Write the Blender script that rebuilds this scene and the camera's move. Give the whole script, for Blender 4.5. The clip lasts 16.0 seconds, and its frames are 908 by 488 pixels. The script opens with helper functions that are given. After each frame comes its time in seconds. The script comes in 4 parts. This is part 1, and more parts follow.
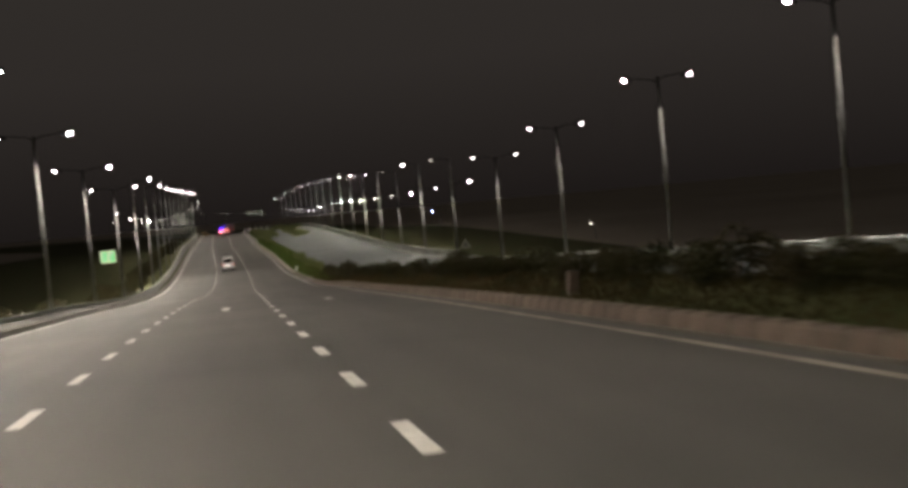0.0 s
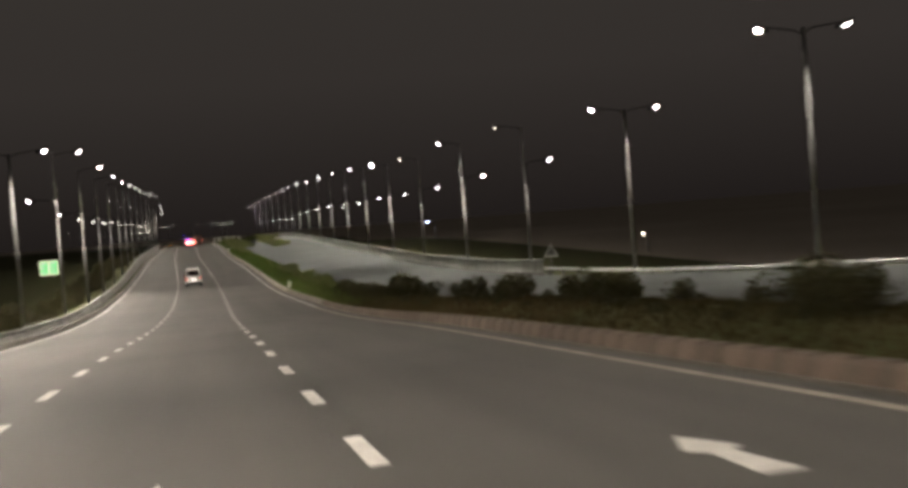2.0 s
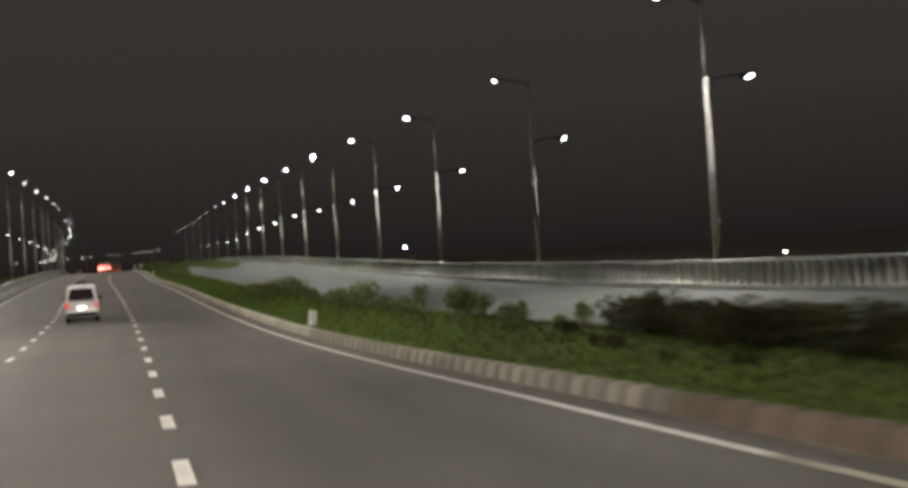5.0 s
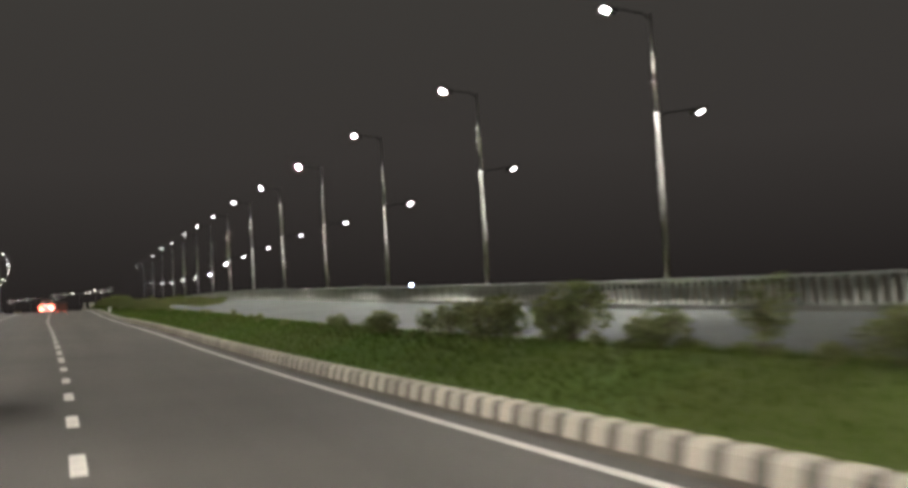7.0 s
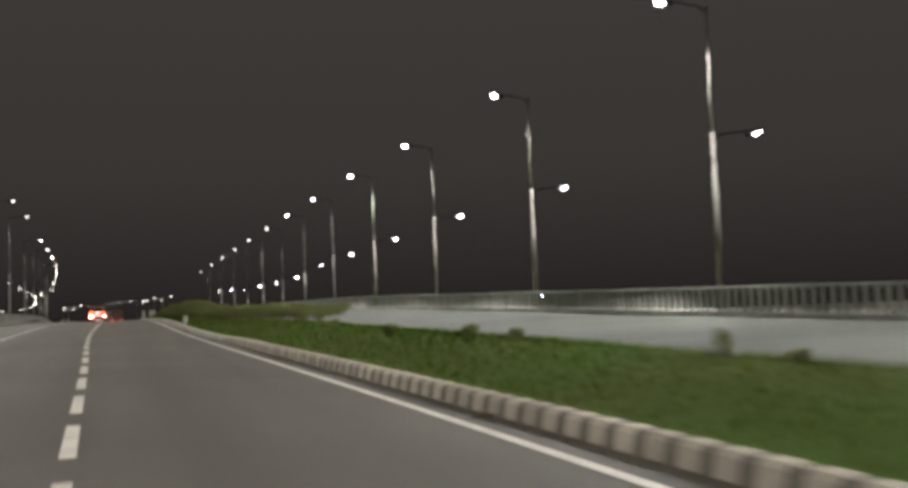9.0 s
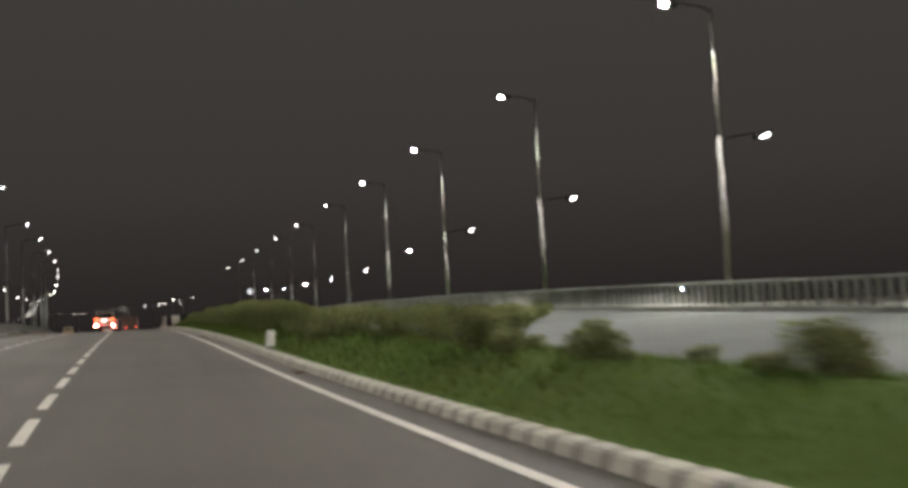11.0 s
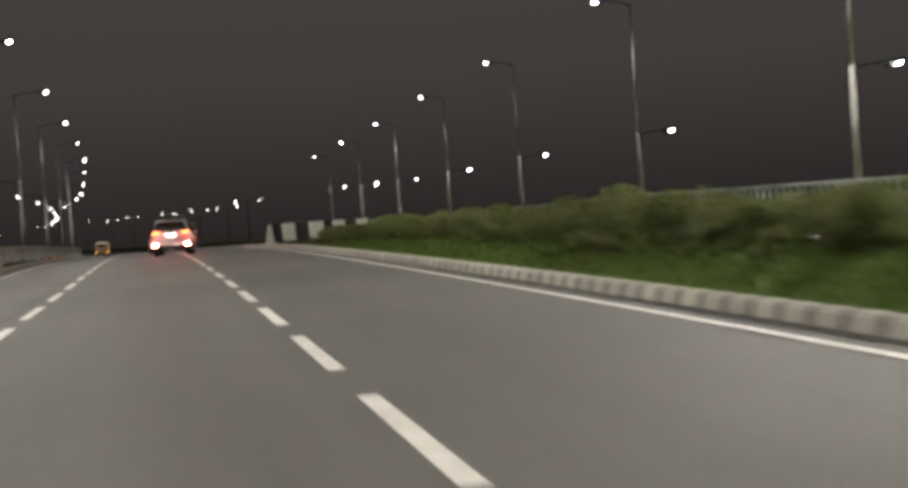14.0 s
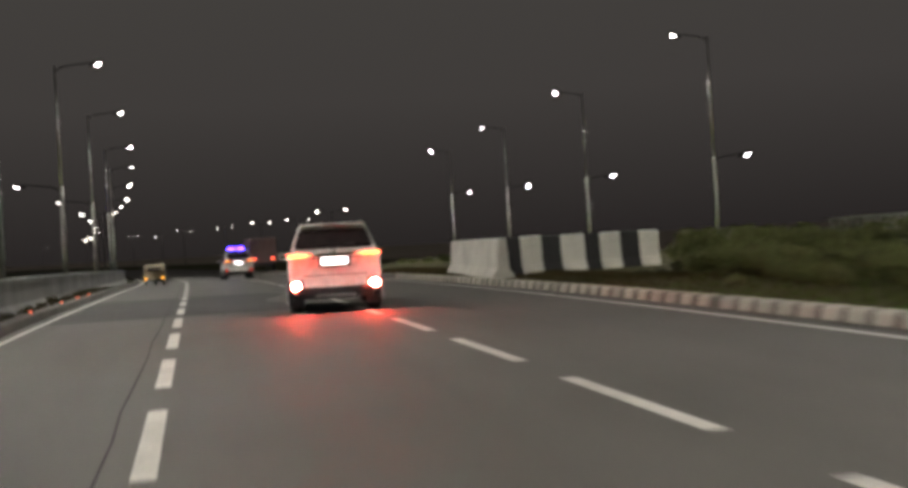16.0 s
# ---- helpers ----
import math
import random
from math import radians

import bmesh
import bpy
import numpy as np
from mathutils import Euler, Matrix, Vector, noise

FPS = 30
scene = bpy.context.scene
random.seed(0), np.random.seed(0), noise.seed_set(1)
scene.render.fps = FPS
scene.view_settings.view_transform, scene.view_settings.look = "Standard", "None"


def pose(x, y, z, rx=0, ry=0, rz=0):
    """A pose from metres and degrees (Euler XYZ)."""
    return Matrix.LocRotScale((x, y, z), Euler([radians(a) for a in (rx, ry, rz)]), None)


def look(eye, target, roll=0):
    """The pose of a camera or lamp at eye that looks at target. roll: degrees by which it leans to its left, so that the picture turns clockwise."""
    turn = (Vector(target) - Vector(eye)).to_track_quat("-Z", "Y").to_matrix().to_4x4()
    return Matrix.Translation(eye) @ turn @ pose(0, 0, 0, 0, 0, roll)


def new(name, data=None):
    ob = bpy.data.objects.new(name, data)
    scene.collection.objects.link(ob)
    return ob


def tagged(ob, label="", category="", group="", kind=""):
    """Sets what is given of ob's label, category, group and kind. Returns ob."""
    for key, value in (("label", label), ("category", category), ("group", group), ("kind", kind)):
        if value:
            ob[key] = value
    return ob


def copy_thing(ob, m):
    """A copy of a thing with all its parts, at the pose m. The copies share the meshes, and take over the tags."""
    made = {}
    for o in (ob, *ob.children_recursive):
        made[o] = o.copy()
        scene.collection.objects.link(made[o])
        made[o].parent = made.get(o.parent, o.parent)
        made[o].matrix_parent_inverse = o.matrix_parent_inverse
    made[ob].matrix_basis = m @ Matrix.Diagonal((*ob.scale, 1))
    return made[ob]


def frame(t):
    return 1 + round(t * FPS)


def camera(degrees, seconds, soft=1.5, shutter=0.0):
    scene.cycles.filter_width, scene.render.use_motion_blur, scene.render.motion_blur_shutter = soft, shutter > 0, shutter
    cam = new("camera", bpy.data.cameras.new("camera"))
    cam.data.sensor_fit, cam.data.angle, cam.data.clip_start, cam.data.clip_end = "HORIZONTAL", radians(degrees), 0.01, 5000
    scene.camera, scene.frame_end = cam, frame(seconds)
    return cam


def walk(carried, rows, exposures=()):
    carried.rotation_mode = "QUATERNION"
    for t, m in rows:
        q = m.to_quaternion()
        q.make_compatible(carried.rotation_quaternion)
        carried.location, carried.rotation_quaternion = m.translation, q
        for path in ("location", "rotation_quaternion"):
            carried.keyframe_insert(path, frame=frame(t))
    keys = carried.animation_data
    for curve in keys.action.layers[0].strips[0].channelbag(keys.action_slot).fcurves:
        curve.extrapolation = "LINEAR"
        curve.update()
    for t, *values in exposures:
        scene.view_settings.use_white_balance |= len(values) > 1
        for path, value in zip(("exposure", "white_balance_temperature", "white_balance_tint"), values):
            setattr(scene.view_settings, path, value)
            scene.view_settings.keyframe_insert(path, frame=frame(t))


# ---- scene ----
# A night drive on a lamp-lit highway with a median verge, a concrete slope, a balustrade and rows of street lamps.
cam = camera(45.0, 16.0, soft=3.8, shutter=0.4)
PATH = [
    (0, (-0.0, 0.0, 3.249), (1.943, 9.806, 2.863), -5.17),
    (0.5, (-0.099, 8.538, 2.895), (2.013, 18.309, 2.512), -4.80),
    (1, (-0.175, 17.084, 2.536), (2.084, 26.824, 2.228), -4.69),
    (1.5, (-0.18, 25.54, 2.179), (2.068, 35.283, 1.922), -4.52),
    (2, (-0.13, 34.007, 1.803), (2.101, 43.754, 1.558), -4.42),
    (2.5, (-0.069, 42.546, 1.42), (2.185, 52.288, 1.259), -4.17),
    (3, (0.007, 51.123, 1.046), (2.381, 60.837, 1.014), -3.93),
    (5.5, (0.855, 94.005, -1.025), (3.857, 103.541, -0.842), -3.55),
    (6, (0.961, 102.686, -1.234), (4.072, 112.181, -0.817), -3.67),
    (6.5, (1.007, 111.431, -1.339), (4.241, 120.879, -0.816), -3.65),
    (7, (1.023, 120.048, -1.38), (4.326, 129.473, -0.886), -3.19),
    (7.5, (1.007, 128.689, -1.355), (4.324, 138.102, -0.729), -2.65),
    (8, (0.985, 137.326, -1.298), (4.12, 146.779, -0.401), -2.47),
    (8.5, (0.96, 145.903, -1.213), (3.941, 155.41, -0.359), -2.15),
    (9, (0.953, 154.454, -1.077), (3.807, 164.016, -0.418), -2.10),
    (11.5, (0.488, 196.972, -0.174), (3.149, 206.59, 0.478), -3.44),
    (12, (0.082, 205.736, 0.022), (2.488, 215.433, 0.442), -3.58),
    (12.5, (-0.429, 214.36, 0.217), (1.757, 224.116, 0.405), -3.58),
    (13, (-1.097, 222.891, 0.388), (1.186, 232.626, 0.362), -3.89),
    (13.5, (-1.85, 231.404, 0.55), (0.525, 241.112, 0.223), -3.80),
    (14, (-2.568, 239.97, 0.721), (-0.108, 249.66, 0.5), -3.89),
    (14.5, (-3.265, 248.611, 0.857), (-0.882, 258.323, 0.852), -3.91),
    (15, (-3.894, 257.186, 0.962), (-1.679, 266.937, 1.078), -3.49),
    (15.5, (-4.423, 265.648, 1.07), (-2.311, 275.422, 1.22), -3.19),
    (16, (-4.891, 273.965, 1.16), (-2.808, 283.746, 1.134), -3.22),
]
walk(cam, [(t, look(eye, target, roll)) for t, eye, target, roll in PATH], [(0, -0.5, 7200, 15), (0.5, -0.2, 7200, 15), (1, -0.05, 7200, 15), (1.5, 0.05, 7200, 15), (2.5, -0.52, 7200, 15), (3.2, -0.52, 7200, 15), (5.5, -0.08, 6800, 11), (7, 0.1, 6780, 11), (8, 0.25, 6750, 11), (9, 0.08, 6750, 11), (12, 0.22, 6750, 11), (12.9, 0.08, 6750, 11), (13.5, -0.02, 6750, 11), (14, 0.45, 6700, 11), (14.5, 0.08, 6700, 11), (15, 0.08, 6700, 11), (15.5, 0.28, 6700, 11), (16, 0.42, 6700, 11)])

# ---- night sky and light levels ----
LAMP = 34000.0
world = bpy.data.worlds.new("night_sky")
scene.world = world
world.use_nodes = True
sky = world.node_tree.nodes["Background"]
sky.inputs[1].default_value = 1.0
glow = world.node_tree.nodes.new("ShaderNodeValToRGB")
glow.color_ramp.elements[0].position, glow.color_ramp.elements[0].color = 0.0, (0.0160, 0.0140, 0.0138, 1)
glow.color_ramp.elements[1].position, glow.color_ramp.elements[1].color = 0.40, (0.0455, 0.0442, 0.0405, 1)
haze = glow.color_ramp.elements.new(0.13)
haze.color = (0.0365, 0.0335, 0.0320, 1)
coords = world.node_tree.nodes.new("ShaderNodeTexCoord")
split = world.node_tree.nodes.new("ShaderNodeSeparateXYZ")
world.node_tree.links.new(coords.outputs["Generated"], split.inputs[0])
world.node_tree.links.new(split.outputs["Z"], glow.inputs[0])
world.node_tree.links.new(glow.outputs[0], sky.inputs[0])


# ---- materials ----
def material(name, colour, rough=0.7, metal=0.0, second=None, scale=3.0, fine=60.0, bump=0.2, island=0.0, depth=0.02, streak=0.0, sheen=0.5, thin=0.0):
    """A surface with blotches, fine grain and relief."""
    m = bpy.data.materials.new(name)
    m.use_nodes = True
    n, l = m.node_tree.nodes, m.node_tree.links
    b = n["Principled BSDF"]
    b.inputs["Roughness"].default_value, b.inputs["Metallic"].default_value = rough, metal
    b.inputs["Specular IOR Level"].default_value = sheen
    second = second or tuple(c * 0.7 for c in colour)
    tc = n.new("ShaderNodeTexCoord")
    big = n.new("ShaderNodeTexNoise")
    big.inputs["Scale"].default_value, big.inputs["Detail"].default_value = scale, 4
    small = n.new("ShaderNodeTexNoise")
    small.inputs["Scale"].default_value, small.inputs["Detail"].default_value = fine, 3
    l.new(tc.outputs["Object"], big.inputs["Vector"])
    l.new(tc.outputs["Object"], small.inputs["Vector"])
    mix = n.new("ShaderNodeMix")
    mix.data_type = "RGBA"
    ramp = n.new("ShaderNodeMapRange")
    ramp.inputs[1].default_value, ramp.inputs[2].default_value = 0.35, 0.7
    l.new(big.outputs["Fac"], ramp.inputs[0])
    l.new(ramp.outputs[0], mix.inputs["Factor"])
    mix.inputs["A"].default_value, mix.inputs["B"].default_value = (*colour, 1), (*second, 1)
    grain = n.new("ShaderNodeMix")
    grain.data_type, grain.blend_type = "RGBA", "MULTIPLY"
    grain.inputs["Factor"].default_value = 0.5
    l.new(mix.outputs["Result"], grain.inputs["A"])
    l.new(small.outputs["Fac"], grain.inputs["B"])
    out = grain.outputs["Result"]
    gain = n.new("ShaderNodeMix")
    gain.data_type, gain.blend_type = "RGBA", "MULTIPLY"
    gain.inputs["Factor"].default_value = 1.0
    gain.inputs["B"].default_value = (1.33, 1.33, 1.33, 1)
    l.new(out, gain.inputs["A"])
    out = gain.outputs["Result"]
    if streak:
        lane = n.new("ShaderNodeMapping")
        lane.inputs["Scale"].default_value = (1.0, 0.03, 1.0)
        l.new(tc.outputs["Object"], lane.inputs["Vector"])
        wear = n.new("ShaderNodeTexNoise")
        wear.inputs["Scale"].default_value, wear.inputs["Detail"].default_value = 1.1, 3
        l.new(lane.outputs[0], wear.inputs["Vector"])
        amount = n.new("ShaderNodeMapRange")
        amount.inputs[1].default_value, amount.inputs[2].default_value = 0.3, 0.7
        amount.inputs[3].default_value, amount.inputs[4].default_value = 1 - streak, 1 + streak
        l.new(wear.outputs["Fac"], amount.inputs[0])
        worn = n.new("ShaderNodeVectorMath")
        worn.operation = "SCALE"
        l.new(out, worn.inputs[0])
        l.new(amount.outputs[0], worn.inputs["Scale"])
        out = worn.outputs[0]
    if island:
        info = n.new("ShaderNodeObjectInfo" if island > 0 else "ShaderNodeNewGeometry")
        var = n.new("ShaderNodeMapRange")
        var.inputs[3].default_value, var.inputs[4].default_value = 1 - abs(island), 1 + abs(island)
        l.new(info.outputs["Random" if island > 0 else "Random Per Island"], var.inputs[0])
        vary = n.new("ShaderNodeVectorMath")
        vary.operation = "SCALE"
        l.new(out, vary.inputs[0])
        l.new(var.outputs[0], vary.inputs["Scale"])
        out = vary.outputs[0]
    l.new(out, b.inputs["Base Color"])
    if bump:
        bp = n.new("ShaderNodeBump")
        bp.inputs["Strength"].default_value, bp.inputs["Distance"].default_value = bump, depth
        l.new(small.outputs["Fac"], bp.inputs["Height"])
        l.new(bp.outputs["Normal"], b.inputs["Normal"])
    if thin:
        glow_through = n.new("ShaderNodeBsdfTranslucent")
        l.new(out, glow_through.inputs["Color"])
        both = n.new("ShaderNodeMixShader")
        both.inputs[0].default_value = thin
        l.new(b.outputs[0], both.inputs[1])
        l.new(glow_through.outputs[0], both.inputs[2])
        l.new(both.outputs[0], n["Material Output"].inputs["Surface"])
    return m


def glowing(name, colour, strength):
    m = bpy.data.materials.new(name)
    m.use_nodes = True
    b = m.node_tree.nodes["Principled BSDF"]
    b.inputs["Base Color"].default_value = (*[min(1, c * 0.8) for c in colour], 1)
    b.inputs["Emission Color"].default_value, b.inputs["Emission Strength"].default_value = (*colour, 1), strength
    return m


ASPHALT = material("asphalt", (0.094, 0.088, 0.076), 0.66, second=(0.068, 0.064, 0.056), scale=0.16, fine=90, bump=0.25, streak=0.14)
DIRT = material("gutter_dirt", (0.15, 0.13, 0.105), 0.95, second=(0.10, 0.086, 0.068), scale=1.5, fine=30)
GUTTER = material("gutter_dust", (0.15, 0.14, 0.12), 0.95, second=(0.11, 0.103, 0.09), scale=1.2, fine=30)
SEAL = material("crack_sealant", (0.045, 0.043, 0.040), 0.9, scale=2, fine=40)
MARK = material("road_paint", (0.62, 0.60, 0.54), 0.6, second=(0.48, 0.46, 0.42), scale=2.5, fine=35, bump=0.1)
KERB_DARK = material("kerb_concrete", (0.14, 0.127, 0.107), 0.9, second=(0.10, 0.09, 0.076), scale=1.5, fine=30)
KERB_LIGHT = material("kerb_paint", (0.48, 0.43, 0.36), 0.8, second=(0.34, 0.31, 0.26), scale=2.2, fine=30, island=0.22)
KERB_WORN = material("kerb_worn_paint", (0.25, 0.22, 0.185), 0.85, second=(0.17, 0.15, 0.125), scale=2.2, fine=30, island=0.22)
KERB_BROWN = material("kerb_brown_paint", (0.115, 0.080, 0.056), 0.85, second=(0.075, 0.055, 0.040), scale=2.2, fine=30, island=0.22)
MARK_WORN = material("worn_road_paint", (0.42, 0.375, 0.30), 0.7, second=(0.24, 0.215, 0.17), scale=1.2, fine=25, bump=0.1)
KERB_BARE = material("faded_kerb_concrete", (0.15, 0.141, 0.123), 0.9, second=(0.105, 0.099, 0.086), scale=1.5, fine=30)
KERB_FADED = material("faded_kerb_paint", (0.45, 0.422, 0.368), 0.85, second=(0.34, 0.318, 0.278), scale=2.2, fine=30, island=0.15)
KERB_SOILED = material("soiled_kerb_concrete", (0.10, 0.078, 0.056), 0.9, second=(0.065, 0.052, 0.038), scale=1.5, fine=30)
PATCH = material("patched_asphalt", (0.055, 0.052, 0.048), 0.75, second=(0.042, 0.040, 0.037), scale=0.7, fine=90, bump=0.25)
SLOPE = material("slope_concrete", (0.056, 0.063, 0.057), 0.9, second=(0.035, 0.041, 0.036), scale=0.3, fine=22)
BALUSTER = material("baluster_concrete", (0.29, 0.295, 0.27), 0.9, second=(0.18, 0.185, 0.165), scale=1.2, fine=30, island=0.15)
CONCRETE = material("parapet_concrete", (0.22, 0.215, 0.20), 0.9, second=(0.14, 0.135, 0.125), scale=0.6, fine=25)
BARRIER_BLACK = material("barrier_black_paint", (0.009, 0.008, 0.008), 0.85, second=(0.016, 0.014, 0.013), scale=1.0, fine=25)
BARRIER = material("barrier_concrete", (0.66, 0.63, 0.56), 0.8, second=(0.50, 0.47, 0.42), scale=1.0, fine=25)
# Dry land, coloured extra pale to imitate glare and blend into the sky.
PALED_FIELD = material("glare_paled_field", (0.34, 0.295, 0.25), 0.95, second=(0.27, 0.235, 0.20), scale=0.02, fine=2, bump=0.2, depth=0.05, sheen=0.1)
SOIL = material("verge_soil", (0.050, 0.062, 0.022), 0.95, second=(0.070, 0.058, 0.028), scale=0.5, fine=14, bump=0.4, depth=0.04, sheen=0.1)
TURF = material("turf", (0.058, 0.100, 0.019), 0.95, second=(0.072, 0.090, 0.025), scale=0.22, fine=35, bump=0.15, depth=0.01, sheen=0.1)
WASTE = material("weedy_ground", (0.062, 0.066, 0.026), 0.95, second=(0.075, 0.062, 0.032), scale=0.5, fine=20, bump=0.3, depth=0.02, sheen=0.1)
GRASS = material("grass_blades", (0.074, 0.118, 0.022), 0.8, second=(0.090, 0.106, 0.027), scale=0.25, fine=3, bump=0, island=-0.12, sheen=0.12, thin=0.5)
DRY = material("dry_grass", (0.075, 0.052, 0.024), 0.85, second=(0.048, 0.045, 0.017), scale=0.25, fine=3, bump=0, island=-0.12, sheen=0.12, thin=0.5)
LEAF = material("leaves", (0.128, 0.150, 0.052), 0.6, second=(0.142, 0.136, 0.058), scale=0.9, fine=4, bump=0, island=-0.35, sheen=0.2, thin=0.4)
LEAF_DARK = material("dark_olive_leaves", (0.040, 0.040, 0.016), 0.7, second=(0.055, 0.043, 0.020), scale=0.9, fine=4, bump=0, island=-0.35, sheen=0.15, thin=0.4)
BARK = material("bark", (0.11, 0.08, 0.055), 0.9, scale=4, fine=40)
STEEL = material("galvanised_steel", (0.165, 0.165, 0.158), 0.75, 0.1, second=(0.085, 0.085, 0.08), scale=1.5, fine=30, bump=0.05)
# Paler copy of STEEL; its colour replaces light missing on the upper columns.
LIFTED_STEEL = material("lifted_galvanised_steel", (0.40, 0.40, 0.388), 0.65, 0.1, second=(0.31, 0.31, 0.30), scale=1.5, fine=30, bump=0.05)
# Near-black so lamp arms and heads look unlit beside their own lens.
DARK_STEEL = material("darkened_lamp_steel", (0.022, 0.022, 0.024), 0.8, 0.0, scale=3, fine=30, bump=0.05)
LED = glowing("led_lens", (1.0, 0.985, 0.93), LAMP)
LED_FAR = glowing("led_lens_far", (1.0, 0.96, 0.86), 6.0)
RIM_OUTER = glowing("frosted_rim_outer", (1.0, 0.985, 0.95), 9.0)
RIM = glowing("frosted_rim", (0.97, 0.985, 1.0), 20.0)
RIM_FAR = glowing("frosted_rim_far", (1.0, 0.96, 0.86), 18.0)
RIM_BLUE = glowing("frosted_rim_blue", (0.50, 0.66, 1.0), 60.0)
LED_OUTER = glowing("led_lens_outer", (1.0, 0.985, 0.93), LAMP * 0.36)
LED_MID = glowing("led_lens_mid", (1.0, 0.985, 0.93), LAMP * 0.55)
LED_BLUE = glowing("led_lens_blue", (0.70, 0.80, 1.0), 420.0)
RAIL = material("pale_steel", (0.48, 0.48, 0.46), 0.6, 0.1, second=(0.36, 0.36, 0.34), scale=0.8, fine=30, bump=0.05)
LED_DIM = glowing("led_lens_dim", (1.0, 0.97, 0.90), LAMP * 0.04)
RIM_DIM = glowing("frosted_rim_dim", (1.0, 0.95, 0.85), 2.5)
RIM_OF = {"led_lens": RIM, "led_lens_outer": RIM_OUTER, "led_lens_mid": RIM_OUTER, "led_lens_far": RIM_FAR, "led_lens_blue": RIM_BLUE, "led_lens_dim": RIM_DIM}
WHITE_PAINT = material("white_car_paint", (0.74, 0.73, 0.71), 0.28, scale=0.8, fine=8, second=(0.66, 0.65, 0.62), bump=0)
BLACK_PLASTIC = material("black_plastic", (0.025, 0.025, 0.026), 0.5, scale=5, fine=60, bump=0.1)
RUBBER = material("tyre_rubber", (0.02, 0.02, 0.02), 0.85, scale=6, fine=50)
ALLOY = material("alloy_rim", (0.45, 0.45, 0.46), 0.35, 0.8, scale=6, fine=50, bump=0.05)
CHROME = material("chrome_trim", (0.75, 0.75, 0.76), 0.12, 1.0, scale=4, fine=30, bump=0)
# Dark glass; the slight red in its colour imitates reflected lamp light.
GLASS_DARK = material("red_reflection_glass", (0.026, 0.018, 0.018), 0.08, scale=2, fine=10, bump=0)
# Plate emits light itself, in place of headlight glare falling on it.
PLATE = glowing("self_glowing_plate", (1.0, 0.92, 0.90), 5.0)
PLATE_INK = material("plate_ink", (0.02, 0.02, 0.02), 0.6)
BRAKE = glowing("brake_lamp", (1.0, 0.085, 0.06), 650)
TAIL = glowing("tail_lamp", (1.0, 0.13, 0.045), 9)
TAIL_LORRY = glowing("lorry_tail_lamp", (1.0, 0.10, 0.05), 4)
TAIL_DIM = glowing("dim_tail_lamp", (1.0, 0.07, 0.03), 0.5)
AMBER = glowing("amber_lamp", (1.0, 0.42, 0.05), 3.2)
BLUE = glowing("blue_beacon", (0.020, 0.006, 1.0), 90)
SIGN_GREEN = glowing("lit_green_sign", (0.10, 0.85, 0.30), 0.9)
SIGN_GLOW = glowing("lit_sign_bars", (0.95, 1.0, 0.75), 1.3)
SIGN_WHITE = material("white_sign_face", (0.75, 0.75, 0.72), 0.4, scale=2, fine=20, bump=0)
# Reflector studs, not lamps: emission stands in for the light they return.
REFLECTOR = glowing("glowing_red_reflector", (1.0, 0.20, 0.10), 1.3)
RED_LENS = material("red_lens", (0.18, 0.012, 0.012), 0.2, scale=4, fine=30, bump=0)
FADED_PAINT = material("faded_lorry_paint", (0.20, 0.13, 0.12), 0.6, second=(0.14, 0.09, 0.085), scale=0.8, fine=12, bump=0.05)
OLIVE = material("olive_paint", (0.30, 0.25, 0.16), 0.5, scale=3, fine=20, bump=0)
YELLOW = material("yellow_paint", (0.55, 0.36, 0.03), 0.45, scale=3, fine=20, bump=0)

# ---- the road's line: right edge, height and lamp row as functions of the distance along it ----
EDGE = ((-400, 10.0), (-60, 6.1), (0, 5.34), (29.3, 5.09), (58.7, 5.05), (88, 5.14), (117.3, 5.18), (146.7, 4.85), (176, 4.15), (205.3, 3.32), (234.7, 2.95),
        (264, 2.6), (293.3, 1.97), (322.7, 1.27), (352, 0.2), (380, -2.0), (407, -4.7), (450, -10.5), (500, -19), (560, -32), (640, -56), (740, -95), (1000, -230), (1700, -720))
LEVEL = ((-400, 6.24), (-60, 3.64), (-40, 3.28), (-20, 2.55), (0, 1.79), (15, 1.22), (30, 0.59), (45, -0.11), (60, -0.81), (75, -1.64), (90, -2.34), (103, -2.71), (117.3, -2.85), (146.7, -2.64), (176, -2.05), (205.3, -1.41), (234.7, -0.78), (264, -0.35), (293.3, -0.1), (322.7, -0.25), (352, -0.55), (410, -1), (640, -1.5), (1700, -1.5))
ROW = ((-400, 26), (0, 22.4), (52, 21.5), (69, 21.15), (85.6, 20.9), (102.5, 20.6), (119, 20.42), (136, 20.32), (153, 20.27), (170, 20.13), (187, 20.0), (204, 19.8),
       (221, 19.6), (238, 19.43), (255, 19.25), (271, 19.1), (288, 18.93), (305, 18.6), (322, 18.25), (339, 17.7), (356, 17.05), (373, 16.25), (410, 13), (450, 8), (500, 0), (560, -13), (640, -37), (740, -76), (1000, -210), (1700, -700))
SHOULDER = ((-400, -12.3), (0, -12.3), (140, -12.4), (200, -11.7), (260, -10.85), (330, -10.75), (1700, -10.75))


